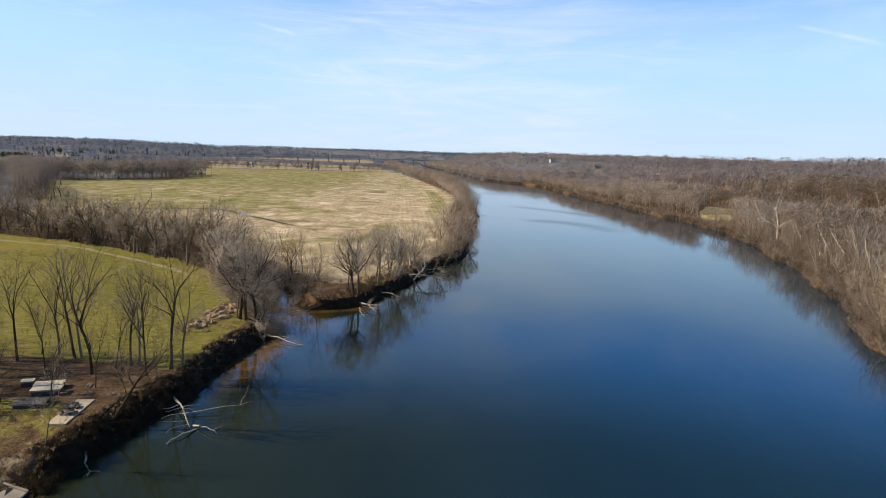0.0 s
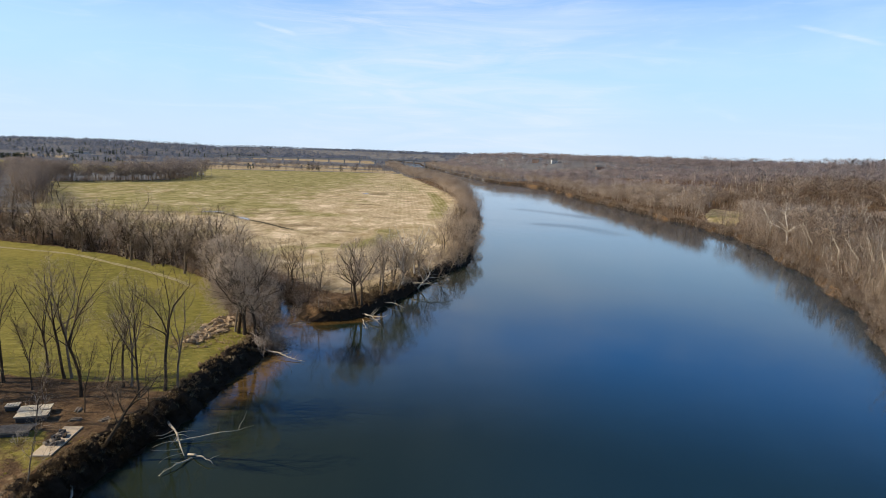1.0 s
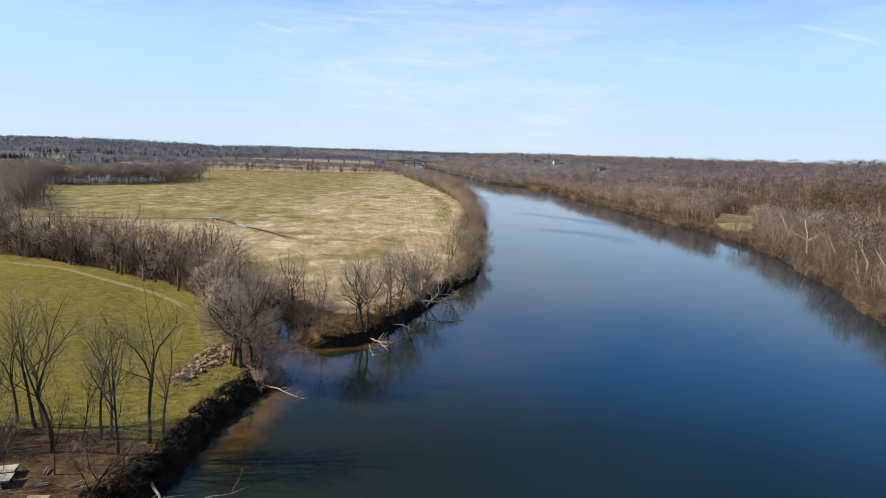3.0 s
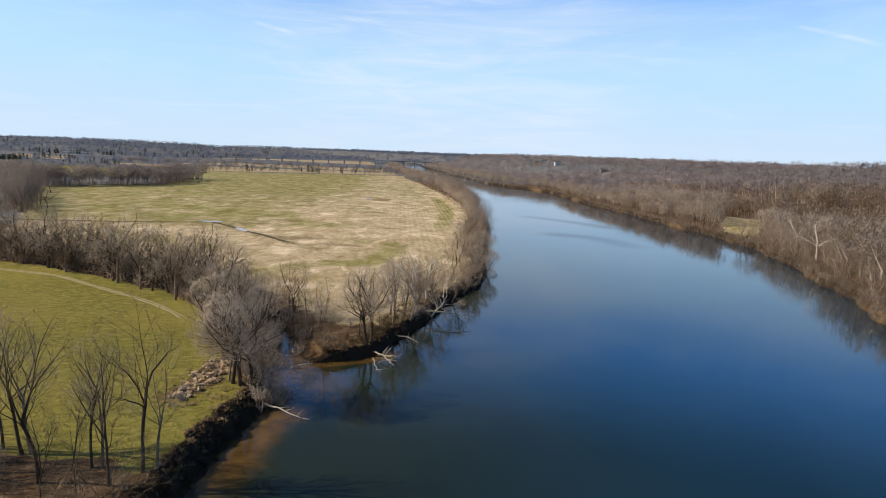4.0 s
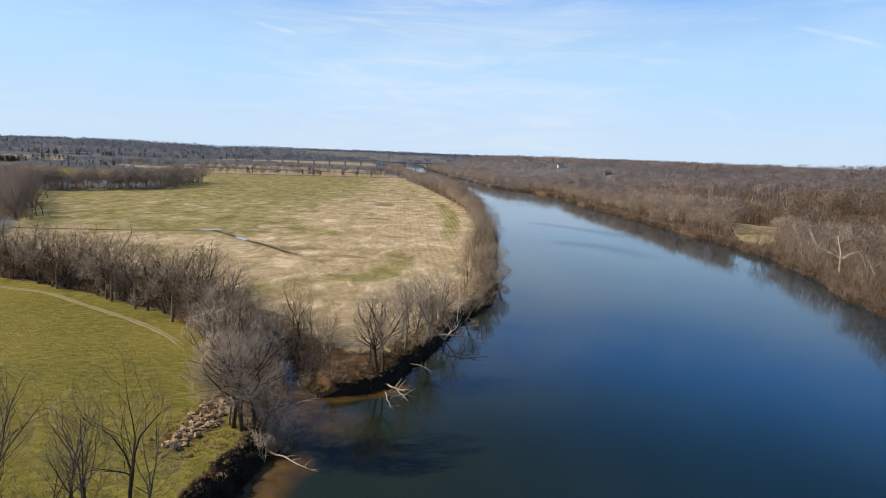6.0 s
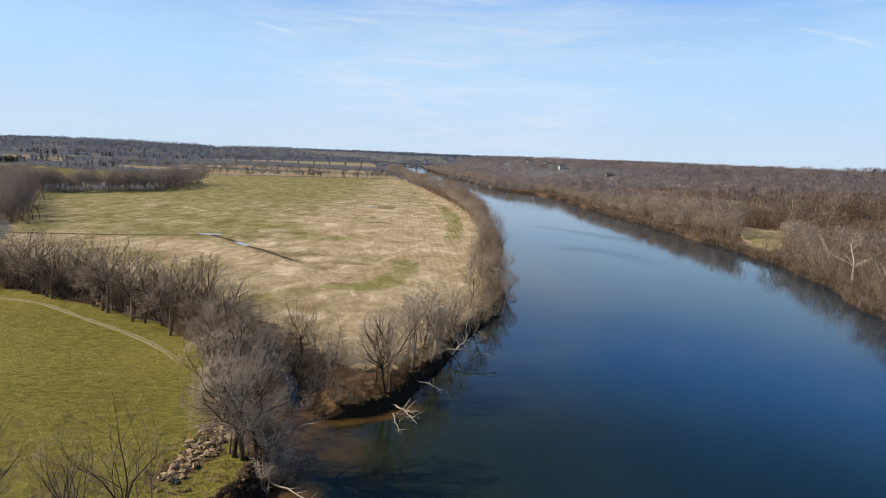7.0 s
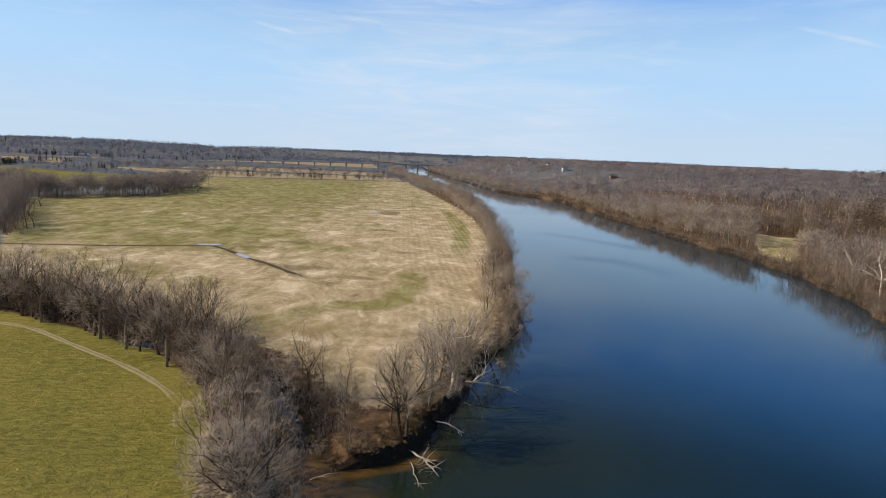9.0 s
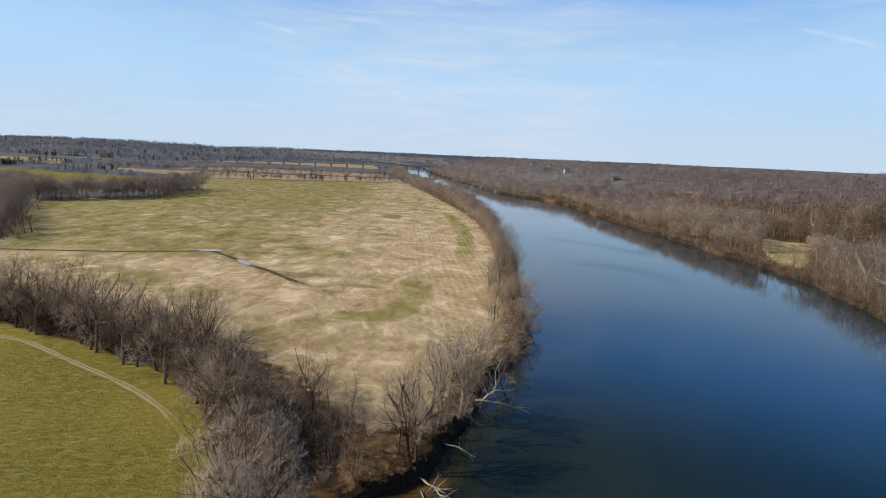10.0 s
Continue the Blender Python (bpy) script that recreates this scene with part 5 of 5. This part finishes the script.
    for _ in range(150):
        f = gen.random() * 3.999
        (ax, ay), (bx, by) = CREEK[2 + int(f)], CREEK[3 + int(f)]
        s = gen.choice((-1, 1)) * gen.uniform(1.4, 4.0)
        spots.append((ax + (bx - ax) * (f % 1) + s, ay + (by - ay) * (f % 1) + 0.4 * s, gen.uniform(1.8, 4.2), np.clip(gen.normal(0.4, 0.2), 0, 0.9)))
    # dark clumps that stand in for cattle-like dots far out on the field
    weeds = []
    for _ in range(85):
        f = gen.random()
        weeds.append((-250 + 190 * f + gen.normal(0, 8), 640 + 60 * f + gen.normal(0, 45), gen.uniform(0.7, 1.3), gen.uniform(0, 0.4)))
    scatter("weed_clumps", T_TANGLE, weeds, M_BRUSH, "small dark clumps in place of cattle-like dots on the field", "weeds", 1.8)
    scatter("bank_brush", T_TANGLE, near, M_BRUSH, "tangled bare brush over the eroded bank", "brush", 1.5)
    scatter("undergrowth", T_BUSH, spots, M_WOODS, "bare brush and saplings under the trees", "brush", 1.7)


brush()


def tufts():
    """Grass clumps over the pasture."""
    n = 11000
    x, y = -50 - 130 * gen.random(n) ** 1.2, 70 + 140 * gen.random(n)
    ok = (np.interp(x, MEADOW_X, MEADOW_Y) - y > 1) & (bank_left(y) - x > 4) & ~((y > 84) & (y < 101) & (x > -90)) & (far_from(x, y, TRACK) > 1.6)
    blades = []
    for k in range(4):
        V, T = [], []
        for i in range(7):
            a, h = r.uniform(0, 6.28), r.uniform(0.5, 1.0)
            c, s = math.cos(a), math.sin(a)
            q = len(V)
            V += [(-c * 0.9 - s * 0.5, -s * 0.9 + c * 0.5, -0.1), (-c * 0.9 + s * 0.5, -s * 0.9 - c * 0.5, -0.1), (c * r.uniform(0.5, 1.2), s * r.uniform(0.5, 1.2), h)]
            T.append((q, q + 1, q + 2))
        blades.append((np.array(V), np.array(T)))
    scatter("pasture_grass", blades, np.stack([x, y, gen.uniform(0.06, 0.13, n), gen.random(n)], -1)[ok], M_GRASS, "short tufted olive-green pasture grass", "grass", 1.5, heart=-2.0)


tufts()


def tussock(r, n):
    """A clump of long dead grass, its blades arching over, 1 m high."""
    V, T = [], []
    for _ in range(n):
        a, reach, h = r.uniform(0, 6.28), r.uniform(0.3, 1.0), r.uniform(0.45, 1.0)
        c, s, w = math.cos(a), math.sin(a), r.uniform(0.035, 0.06)
        k = len(V)
        V += [(-s * w, c * w, -0.1), (s * w, -c * w, -0.1), (c * reach * 0.5 - s * w, s * reach * 0.5 + c * w, h), (c * reach * 0.5 + s * w, s * reach * 0.5 - c * w, h), (c * reach, s * reach, h * r.uniform(0.2, 0.8))]
        T += [(k, k + 1, k + 2), (k + 1, k + 3, k + 2), (k + 2, k + 3, k + 4)]
    return np.array(V), np.array(T)


def bank_grass():
    spots = []
    for _ in range(620):
        y = 67 + 64 * gen.random()
        rough = swell(np.array(y * 3.0), np.array(7.0), 5.0)
        if rough > -0.5:
            spots.append((float(bank_left(y)) - 1.2 - 3.0 * gen.random(), y, gen.uniform(0.25, 0.65), np.clip(gen.normal(0.25, 0.22), 0, 1)))
    for _ in range(420):
        y = 151 + 60 * gen.random()
        spots.append((float(bank_left(y)) - 0.8 - 5 * gen.random(), y, gen.uniform(0.3, 0.7), np.clip(gen.normal(0.25, 0.22), 0, 1)))
    for _ in range(260):
        spots.append((gen.uniform(-62, -47), gen.uniform(117, 134), gen.uniform(0.2, 0.5), np.clip(gen.normal(0.5, 0.25), 0, 1)))
    spots = [p for p in spots if bank_left(p[1]) - p[0] > 0.3 and far_from(p[0], p[1], CREEK) > 3]
    scatter("bank_grass", [tussock(r, 13) for _ in range(5)], spots, M_DEADGRASS, "long dead straw-coloured grass hanging over the bank", "grass", 1.3, heart=-1.0)


bank_grass()


# ---- things by the river ----
def part(name, bm, mat, parent, label="", smooth=False):
    """Links a bmesh as one mesh under a thing or a part."""
    me = bpy.data.meshes.new(name)
    for f in bm.faces:
        f.smooth = smooth
    bm.to_mesh(me)
    bm.free()
    me.materials.append(mat)
    ob = new(name, me)
    ob.parent = parent
    return tagged(ob, label) if label else ob


def block(w, d, h, at=(0, 0, 0), turn=0.0, bevel=0.0, jitter=0.0, rnd=None):
    """A bmesh box with bevelled edges, base at the given place."""
    bm = bmesh.new()
    bmesh.ops.create_cube(bm, size=1)
    bmesh.ops.scale(bm, vec=(w, d, h), verts=bm.verts)
    bmesh.ops.translate(bm, vec=(0, 0, h / 2), verts=bm.verts)
    if jitter:
        for v in bm.verts:
            v.co += Vector((rnd.uniform(-1, 1), rnd.uniform(-1, 1), rnd.uniform(-1, 1))) * jitter
    if bevel:
        bmesh.ops.bevel(bm, geom=bm.edges, offset=bevel, segments=1, affect="EDGES")
    bmesh.ops.rotate(bm, cent=(0, 0, 0), matrix=Matrix.Rotation(turn, 3, "Z"), verts=bm.verts)
    bmesh.ops.translate(bm, vec=at, verts=bm.verts)
    return bm


def stick(path, radii, sides=6):
    """A tapered round stem as a bmesh."""
    V, Q = tube(path, radii, sides)
    bm = bmesh.new()
    vs = [bm.verts.new(v) for v in V]
    for q in Q:
        bm.faces.new([vs[i] for i in q])
    for k in (0, len(path) - 1):
        bm.faces.new([vs[k * sides + i] for i in range(sides)])
    bmesh.ops.recalc_face_normals(bm, faces=bm.faces)
    return bm


def thing(name, at, turn, label, category, group=""):
    ob = new(name)
    ob.matrix_basis = pose(*at, 0, 0, turn)
    return tagged(ob, label, category, group)


def dock_section(x, y, turn, length, width, lift, mat, label):
    """A floating dock section hauled out on the bank: planks on two beams over floats."""
    ob = thing("dock_section", (x, y, float(land(x, y))), turn, label, "dock", "hauled-out dock sections")
    for s in (-1, 1):
        part("float", block(length * 0.9, 0.5, lift - 0.2, (0, s * (width / 2 - 0.32), 0), bevel=0.07), M_FLOAT, ob, "black plastic float")
        part("beam", block(length, 0.12, 0.2, (0, s * (width / 2 - 0.06), lift - 0.2), bevel=0.012), M_GREYPLANK, ob, "grey timber beam")
    n = int(length / 0.29)
    for k in range(n):
        part("plank", block(0.282, width + 0.05, 0.04, ((k + 0.5) * length / n - length / 2, rng.uniform(-0.02, 0.02), lift), bevel=0.008), mat, ob)
    return ob


dock_section(-63.0, 88.9, 23, 3.8, 1.75, 0.75, M_PLANK, "pale planked dock section resting on the bank")
dock_section(-61.9, 86.9, 21, 3.8, 1.75, 0.85, M_PLANK, "pale weathered dock section lying beside another")
dock_section(-61.2, 83.0, 17, 4.0, 2.3, 0.65, M_GREYPLANK, "grey weathered dock section on black floats")
dock_section(-66.6, 89.4, 25, 1.7, 1.3, 0.70, M_PLANK, "short pale dock section among bare trees")


def concrete_pad():
    ob = thing("concrete_pad", (-54.8, 81.8, float(land(-54.8, 81.8)) - 0.02), 99, "stained concrete pad strewn with timber, by the bank", "concrete pad")
    for k in range(3):
        part("slab", block(2.52, 2.3, 0.16, ((k - 1) * 2.56, 0, 0), bevel=0.02), M_CONC, ob)


concrete_pad()
for k in range(13):
    u, v = rng.uniform(-1.5, 3.4), rng.uniform(-0.9, 0.9)
    a = radians(99)
    x, y = -54.8 + u * math.cos(a) - v * math.sin(a), 81.8 + u * math.sin(a) + v * math.cos(a)
    ob = thing("timber_block", (x, y, float(land(x, y)) + 0.14), rng.uniform(0, 180), "dark charred timber block on the concrete pad", "timber", "timber blocks")
    part("block", block(rng.uniform(0.5, 1.1), rng.uniform(0.25, 0.4), rng.uniform(0.18, 0.4), bevel=0.03, jitter=0.04, rnd=rng), rng.choice((M_GREYPLANK, M_DARKBARK, M_FLOAT)), ob)
for x, y, turn in ((-56.6, 87.6, 12), (-52.9, 88.2, 60), (-58.2, 90.5, 100)):
    ob = thing("timber_crib", (x, y, float(land(x, y))), turn, "low stack of grey boards on the litter", "timber", "board stacks")
    for k in range(4):
        part("board", block(1.5 - 0.1 * k, 0.22, 0.06, (rng.uniform(-0.1, 0.1), (k % 2 - 0.5) * 0.35, 0.07 * k), rng.uniform(-0.2, 0.2), 0.01), M_GREYPLANK, ob)


def boat_ramp():
    ob = thing("boat_ramp", (-53.0, 65.4, 1.2), 4, "pale concrete boat ramp sloping into the river", "boat ramp")
    bm = block(6.6, 3.6, 0.3, bevel=0.03)
    bmesh.ops.rotate(bm, cent=(0, 0, 0), matrix=Matrix.Rotation(radians(17), 3, "Y"), verts=bm.verts)
    part("slab", bm, M_CONC, ob)
    for s in (-1, 1):
        bm = block(6.6, 0.3, 0.45, (0, s * 1.95, 0), bevel=0.03)
        bmesh.ops.rotate(bm, cent=(0, 0, 0), matrix=Matrix.Rotation(radians(17), 3, "Y"), verts=bm.verts)
        part("kerb", bm, M_CONC, ob)
    part("post", stick([Vector((1.9, -1.95, -0.6)), Vector((1.9, -1.95, 0.7))], [0.07, 0.07]), M_WHITE, ob, "white marker post")


boat_ramp()


def deadfall(start, end, radius, branches, seed, label, rise=0.3, spread=0.6):
    """A bleached fallen tree lying partly in the water: stem and broken branches."""
    r = random.Random(seed)
    a, b = Vector(start), Vector(end)
    ob = thing("driftwood_snag", tuple(a), 0, label, "driftwood", "driftwood snags")
    d, length = (b - a).normalized(), (b - a).length
    path = [d * length * k / 6 + Vector((r.gauss(0, 0.12), r.gauss(0, 0.12), r.gauss(0, 0.05) + rise * math.sin(math.pi * k / 6))) for k in range(7)]
    part("stem", stick(path, [radius * (1 - 0.7 * k / 6) for k in range(7)], 7), M_DEADWOOD, ob, smooth=True)
    for k in range(branches):
        f = r.uniform(0.3, 1.0)
        i = min(5, int(f * 6))
        p = path[i].lerp(path[i + 1], f * 6 - i)
        side = Vector((r.gauss(0, 1), r.gauss(0, 1), abs(r.gauss(0.35, 0.35)))).normalized()
        w = (d * r.uniform(0.2, 0.9) + side * spread).normalized()
        ln = length * r.uniform(0.18, 0.42)
        q, limb = p.copy(), [p]
        for _ in range(4):
            w = (w + Vector((r.gauss(0, 0.22), r.gauss(0, 0.22), r.gauss(-0.03, 0.12)))).normalized()
            q = q + w * ln / 4
            limb.append(q)
        rr = max(0.03, radius * 0.5 * (1 - 0.5 * f))
        part("branch", stick(limb, [rr * (1 - 0.8 * j / 4) for j in range(5)], 5), M_DEADWOOD, ob, smooth=True)
    return ob


deadfall((-47.4, 93.5, 0.7), (-40.8, 85.6, 0.25), 0.20, 8, 3, "bleached fallen tree reaching off the bank into water", 0.5)
deadfall((-44.0, 89.0, 0.2), (-36.6, 93.0, 0.5), 0.11, 4, 8, "bleached forked branch lying in the river", 0.2, 0.4)
deadfall((-40.6, 86.0, 0.15), (-36.2, 84.0, 0.35), 0.14, 4, 9, "bleached crooked branch lying in the river", 0.35)
deadfall((-39.8, 85.5, 0.1), (-41.6, 80.8, 0.15), 0.13, 3, 10, "short bleached branch in the river shallows", 0.2)
deadfall((-49.3, 76.0, 0.9), (-46.4, 72.2, 0.1), 0.17, 2, 4, "bleached stub of trunk slanting into the water", 0.1, 0.3)
deadfall((-45.2, 126.4, 0.8), (-37.6, 122.6, 0.15), 0.17, 5, 5, "pale log stretching from the bank end", 0.15)
deadfall((-33.0, 157.0, 0.6), (-27.2, 149.6, 0.3), 0.22, 16, 6, "bleached dead treetop tangled at the water's edge", 0.6, 0.9)
deadfall((-32.0, 153.5, 0.2), (-30.2, 146.2, 0.1), 0.12, 3, 12, "thin bleached limb hanging into the water", 0.2)
deadfall((-29.6, 169.6, 0.5), (-23.6, 165.6, 0.3), 0.16, 6, 7, "pale fallen branch off the shaded bank", 0.4)
deadfall((-47.0, 145.6, 0.1), (-43.2, 148.2, 0.2), 0.10, 3, 13, "small pale branch in the creek mouth", 0.3)
deadfall((-24.5, 186.5, 2.4), (-12.5, 183.5, 1.4), 0.20, 7, 14, "long grey limb stretched low over the river", 0.7, 0.5)


def rock_mesh(seed):
    """A broken block: the hull of scattered corners."""
    r = random.Random(seed)
    bm = bmesh.new()
    for k in range(13):
        p = Vector((r.gauss(0, 1), r.gauss(0, 1), r.gauss(0, 1))).normalized() * r.uniform(0.42, 0.60)
        bm.verts.new((p.x * 1.25, p.y * 0.9, p.z * 0.75))
    out = bmesh.ops.convex_hull(bm, input=bm.verts)
    bmesh.ops.delete(bm, geom=[g for g in out["geom_interior"] if isinstance(g, bmesh.types.BMVert)], context="VERTS")
    bmesh.ops.recalc_face_normals(bm, faces=bm.faces)
    me = bpy.data.meshes.new("rock")
    bm.to_mesh(me)
    bm.free()
    me.materials.append(M_ROCK)
    return me


ROCKS = [rock_mesh(50 + k) for k in range(7)]


def rubble(name, outline, count, smallest, largest, label):
    """A heap of broken stone: every stone is a part."""
    cx, cy = sum(p[0] for p in outline) / len(outline), sum(p[1] for p in outline) / len(outline)
    z0 = float(land(cx, cy))
    heap = thing(name, (cx, cy, z0), 0, label, "stones")
    xs, ys = [p[0] for p in outline], [p[1] for p in outline]
    done = 0
    while done < count:
        x, y = rng.uniform(min(xs), max(xs)), rng.uniform(min(ys), max(ys))
        if not inside(np.array(x), np.array(y), outline):
            continue
        s = smallest + (largest - smallest) * rng.random() ** 1.5
        ob = new("rock", rng.choice(ROCKS))
        ob.parent = heap
        ob.matrix_basis = Matrix.LocRotScale((x - cx, y - cy, float(land(x, y)) - z0 + s * 0.12 + 0.3 * rng.random() ** 2), Euler((rng.uniform(-0.5, 0.5), rng.uniform(-0.5, 0.5), rng.uniform(0, 6.28))), (s, s * rng.uniform(0.6, 1.0), s * rng.uniform(0.4, 0.9)))
        done += 1


rubble("riprap_heap", [(-58.9, 120.6), (-55.9, 120.6), (-55.6, 125.2), (-53.8, 129), (-56.4, 138.6), (-60.0, 139.4), (-60.2, 131), (-59.6, 126)], 220, 0.3, 1.45, "heap of pale broken stone spilling down to the bank")
rubble("stone_pile", [(-71.2, 158.6), (-69, 158.4), (-68.6, 160.6), (-70.8, 160.9)], 26, 0.35, 0.7, "small pile of pale stones at the track end")


def pool(name, x, y, length, width, turn, z, label):
    """A still pool with an uneven shore."""
    r = random.Random(int(abs(x)))
    bm = bmesh.new()
    vs = []
    for k in range(26):
        a = 2 * math.pi * k / 26
        s = r.uniform(0.8, 1.1)
        vs.append(bm.verts.new((math.cos(a) * length / 2 * s, math.sin(a) * width / 2 * s, 0)))
    bm.faces.new(vs)
    ob = part(name, bm, M_POOL, None)
    ob.matrix_basis = pose(x, y, z, 0, 0, turn)
    tagged(ob, label, "pool", kind="structure")


M_POOL, _n, _l, _b = material("pool_water", 0.22, 0.5)
_b.inputs["Base Color"].default_value = (0.46, 0.40, 0.35, 1)
_b.inputs["IOR"].default_value = 1.42
bump(_n, _l, _b, grain(_n, _l, place(_n, _l), 2.0, 3), 0.05, 0.03)
pool("ditch_pool", -153.5, 343.6, 14, 4.5, 5, float(land(-153.5, 344)) + 0.2, "still pool in the field ditch")
pool("lower_ditch_pool", -127, 318.5, 15, 3.6, -46, float(land(-127, 318.5)) + 0.2, "narrow pool along the field ditch")
pool("field_pond", -108.5, 537, 6, 12, 20, float(land(-107.5, 537)) + 0.15, "small pond in the straw field")


# ---- the far bridge, houses and farm gear ----
def bridge():
    ob = thing("road_bridge", (0, 1740, 0), 0, "long grey concrete girder bridge on piers over the river", "bridge")
    part("deck", block(128, 11, 0.7, (-211, 0, 16.6), bevel=0.05), M_BRIDGE, ob)
    for dy in (-4, 0, 4):
        part("girder", block(128, 0.7, 1.5, (-211, dy, 15.1), bevel=0.05), M_BRIDGE, ob)
    for dy in (-5.2, 5.2):
        part("parapet", block(128, 0.35, 1.0, (-211, dy, 17.3), bevel=0.05), M_BRIDGE, ob)
    for x in (-245, -214, -183, -152):
        pier = part("pier", block(2.4, 8.5, 15.8, (x, 0, -1.5), bevel=0.3), M_BRIDGE, ob)
        part("cap", block(3.2, 10.5, 1.0, (x, 0, 14.1), bevel=0.1), M_BRIDGE, pier)


def viaduct():
    """The road's long low approach over the bottomland, rising to the bridge."""
    ob = thing("road_viaduct", (-278, 1740, 0), 0, "low grey concrete road viaduct across the bottomland", "viaduct")
    n, run = 12, 44.0
    for k in range(n):
        z0, z1 = 16.6 - 5.6 * min(1, k / 7), 16.6 - 5.6 * min(1, (k + 1) / 7)
        span_deck = block(math.hypot(run, z0 - z1), 10, 1.5, (0, 0, -0.9), bevel=0.05)
        bmesh.ops.rotate(span_deck, cent=(0, 0, 0), matrix=Matrix.Rotation(-math.atan2(z0 - z1, run), 3, "Y"), verts=span_deck.verts)
        bmesh.ops.translate(span_deck, vec=(-run * (k + 0.5), 0, (z0 + z1) / 2), verts=span_deck.verts)
        part("deck", span_deck, M_BRIDGE, ob)
        rail = block(math.hypot(run, z0 - z1), 0.3, 0.9, (0, -4.8, 0.5), bevel=0.04)
        bmesh.ops.rotate(rail, cent=(0, 0, 0), matrix=Matrix.Rotation(-math.atan2(z0 - z1, run), 3, "Y"), verts=rail.verts)
        bmesh.ops.translate(rail, vec=(-run * (k + 0.5), 0, (z0 + z1) / 2), verts=rail.verts)
        part("parapet", rail, M_BRIDGE, ob)
        part("pier", block(2.0, 8.0, z1 + 0.2, (-run * (k + 1), 0, -1.0), bevel=0.2), M_BRIDGE, ob)


bridge()
viaduct()


def house(x, y, turn, w, d, h, wall_mat, label):
    z = float(land(x, y))
    ob = thing("house", (x, y, z), turn, label, "house", "hillside houses")
    part("wall", block(w, d, h + 1, (0, 0, -1), bevel=0.02), wall_mat, ob)
    bm = bmesh.new()
    o, t = 0.5, d * 0.42
    V = [bm.verts.new(p) for p in ((-w / 2 - o, -d / 2 - o, h), (w / 2 + o, -d / 2 - o, h), (w / 2 + o, d / 2 + o, h), (-w / 2 - o, d / 2 + o, h), (-w / 2 - o, 0, h + t), (w / 2 + o, 0, h + t))]
    for f in ((0, 1, 5, 4), (2, 3, 4, 5), (0, 4, 3), (1, 2, 5), (3, 2, 1, 0)):
        bm.faces.new([V[i] for i in f])
    bmesh.ops.recalc_face_normals(bm, faces=bm.faces)
    part("roof", bm, M_ROOF, ob, "grey shingle roof")
    for floor in range(2 if h > 5 else 1):
        for k in range(4):
            win = part("window", block(1.1, 0.12, 1.5, (-w / 2 + w * (k + 0.5) / 4, -d / 2 - 0.03, 0.9 + 2.8 * floor), bevel=0.02), M_WHITE, ob)
            part("pane", block(0.9, 0.06, 1.3, (-w / 2 + w * (k + 0.5) / 4, -d / 2 - 0.09, 1.0 + 2.8 * floor)), M_PANE, win)
    part("chimney", block(0.9, 0.9, 2.4, (w * 0.3, 0.6, h + t * 0.5), bevel=0.03), M_BRICK, ob)


for k, (x, y) in enumerate(((27.9, 1517.8), (83.2, 1571.0), (101.1, 1577.7), (114.7, 1480.1), (84.9, 1241.6), (115.6, 1194.1), (182.2, 1090.0))):
    tan = k in (4, 6)
    house(x, y, (-14, 8, -4, 20, -10, 12, 5)[k], (11, 13, 10, 12, 13, 10, 12)[k], 8, 5.6 if k % 3 else 3.4, M_BRICK if tan else M_WHITE,
          "tan brick house half hidden in hillside woods" if tan else "white-walled house among bare hillside trees")


def barn():
    ob = thing("poultry_barn", (-1290, 1890, float(land(-1290, 1890))), 35, "long low pale metal farm barn among far woods", "barn")
    part("wall", block(75, 13, 4.5, bevel=0.05), M_WHITE, ob)
    for s in (-1, 1):
        bm = block(77, 7.6, 0.2)
        bmesh.ops.rotate(bm, cent=(0, 0, 0), matrix=Matrix.Rotation(radians(-20 * s), 3, "X"), verts=bm.verts)
        bmesh.ops.translate(bm, vec=(0, s * 3.5, 5.6), verts=bm.verts)
        part("roof_slope", bm, M_STEEL, ob, "grey metal roof")


barn()


def trailer():
    z = float(land(-338.6, 717.6))
    ob = thing("farm_trailer", (-338.6, 717.6, z), 12, "white farm trailer parked at the field's edge", "trailer")
    part("bed", block(7.0, 2.3, 0.3, (0, 0, 0.8), bevel=0.03), M_STEEL, ob)
    part("box", block(6.0, 2.2, 1.5, (-0.4, 0, 1.12), bevel=0.06), M_WHITE, ob, "white box body")
    part("drawbar", block(2.0, 0.15, 0.15, (4.4, 0, 0.85), bevel=0.02), M_STEEL, ob)
    for x in (-1.6, -0.5):
        for s in (-1, 1):
            bm = stick([Vector((x, s * 1.0, 0.45)), Vector((x, s * 1.28, 0.45))], [0.45, 0.45], 14)
            part("wheel", bm, M_FLOAT, ob, "black rubber wheel")


trailer()
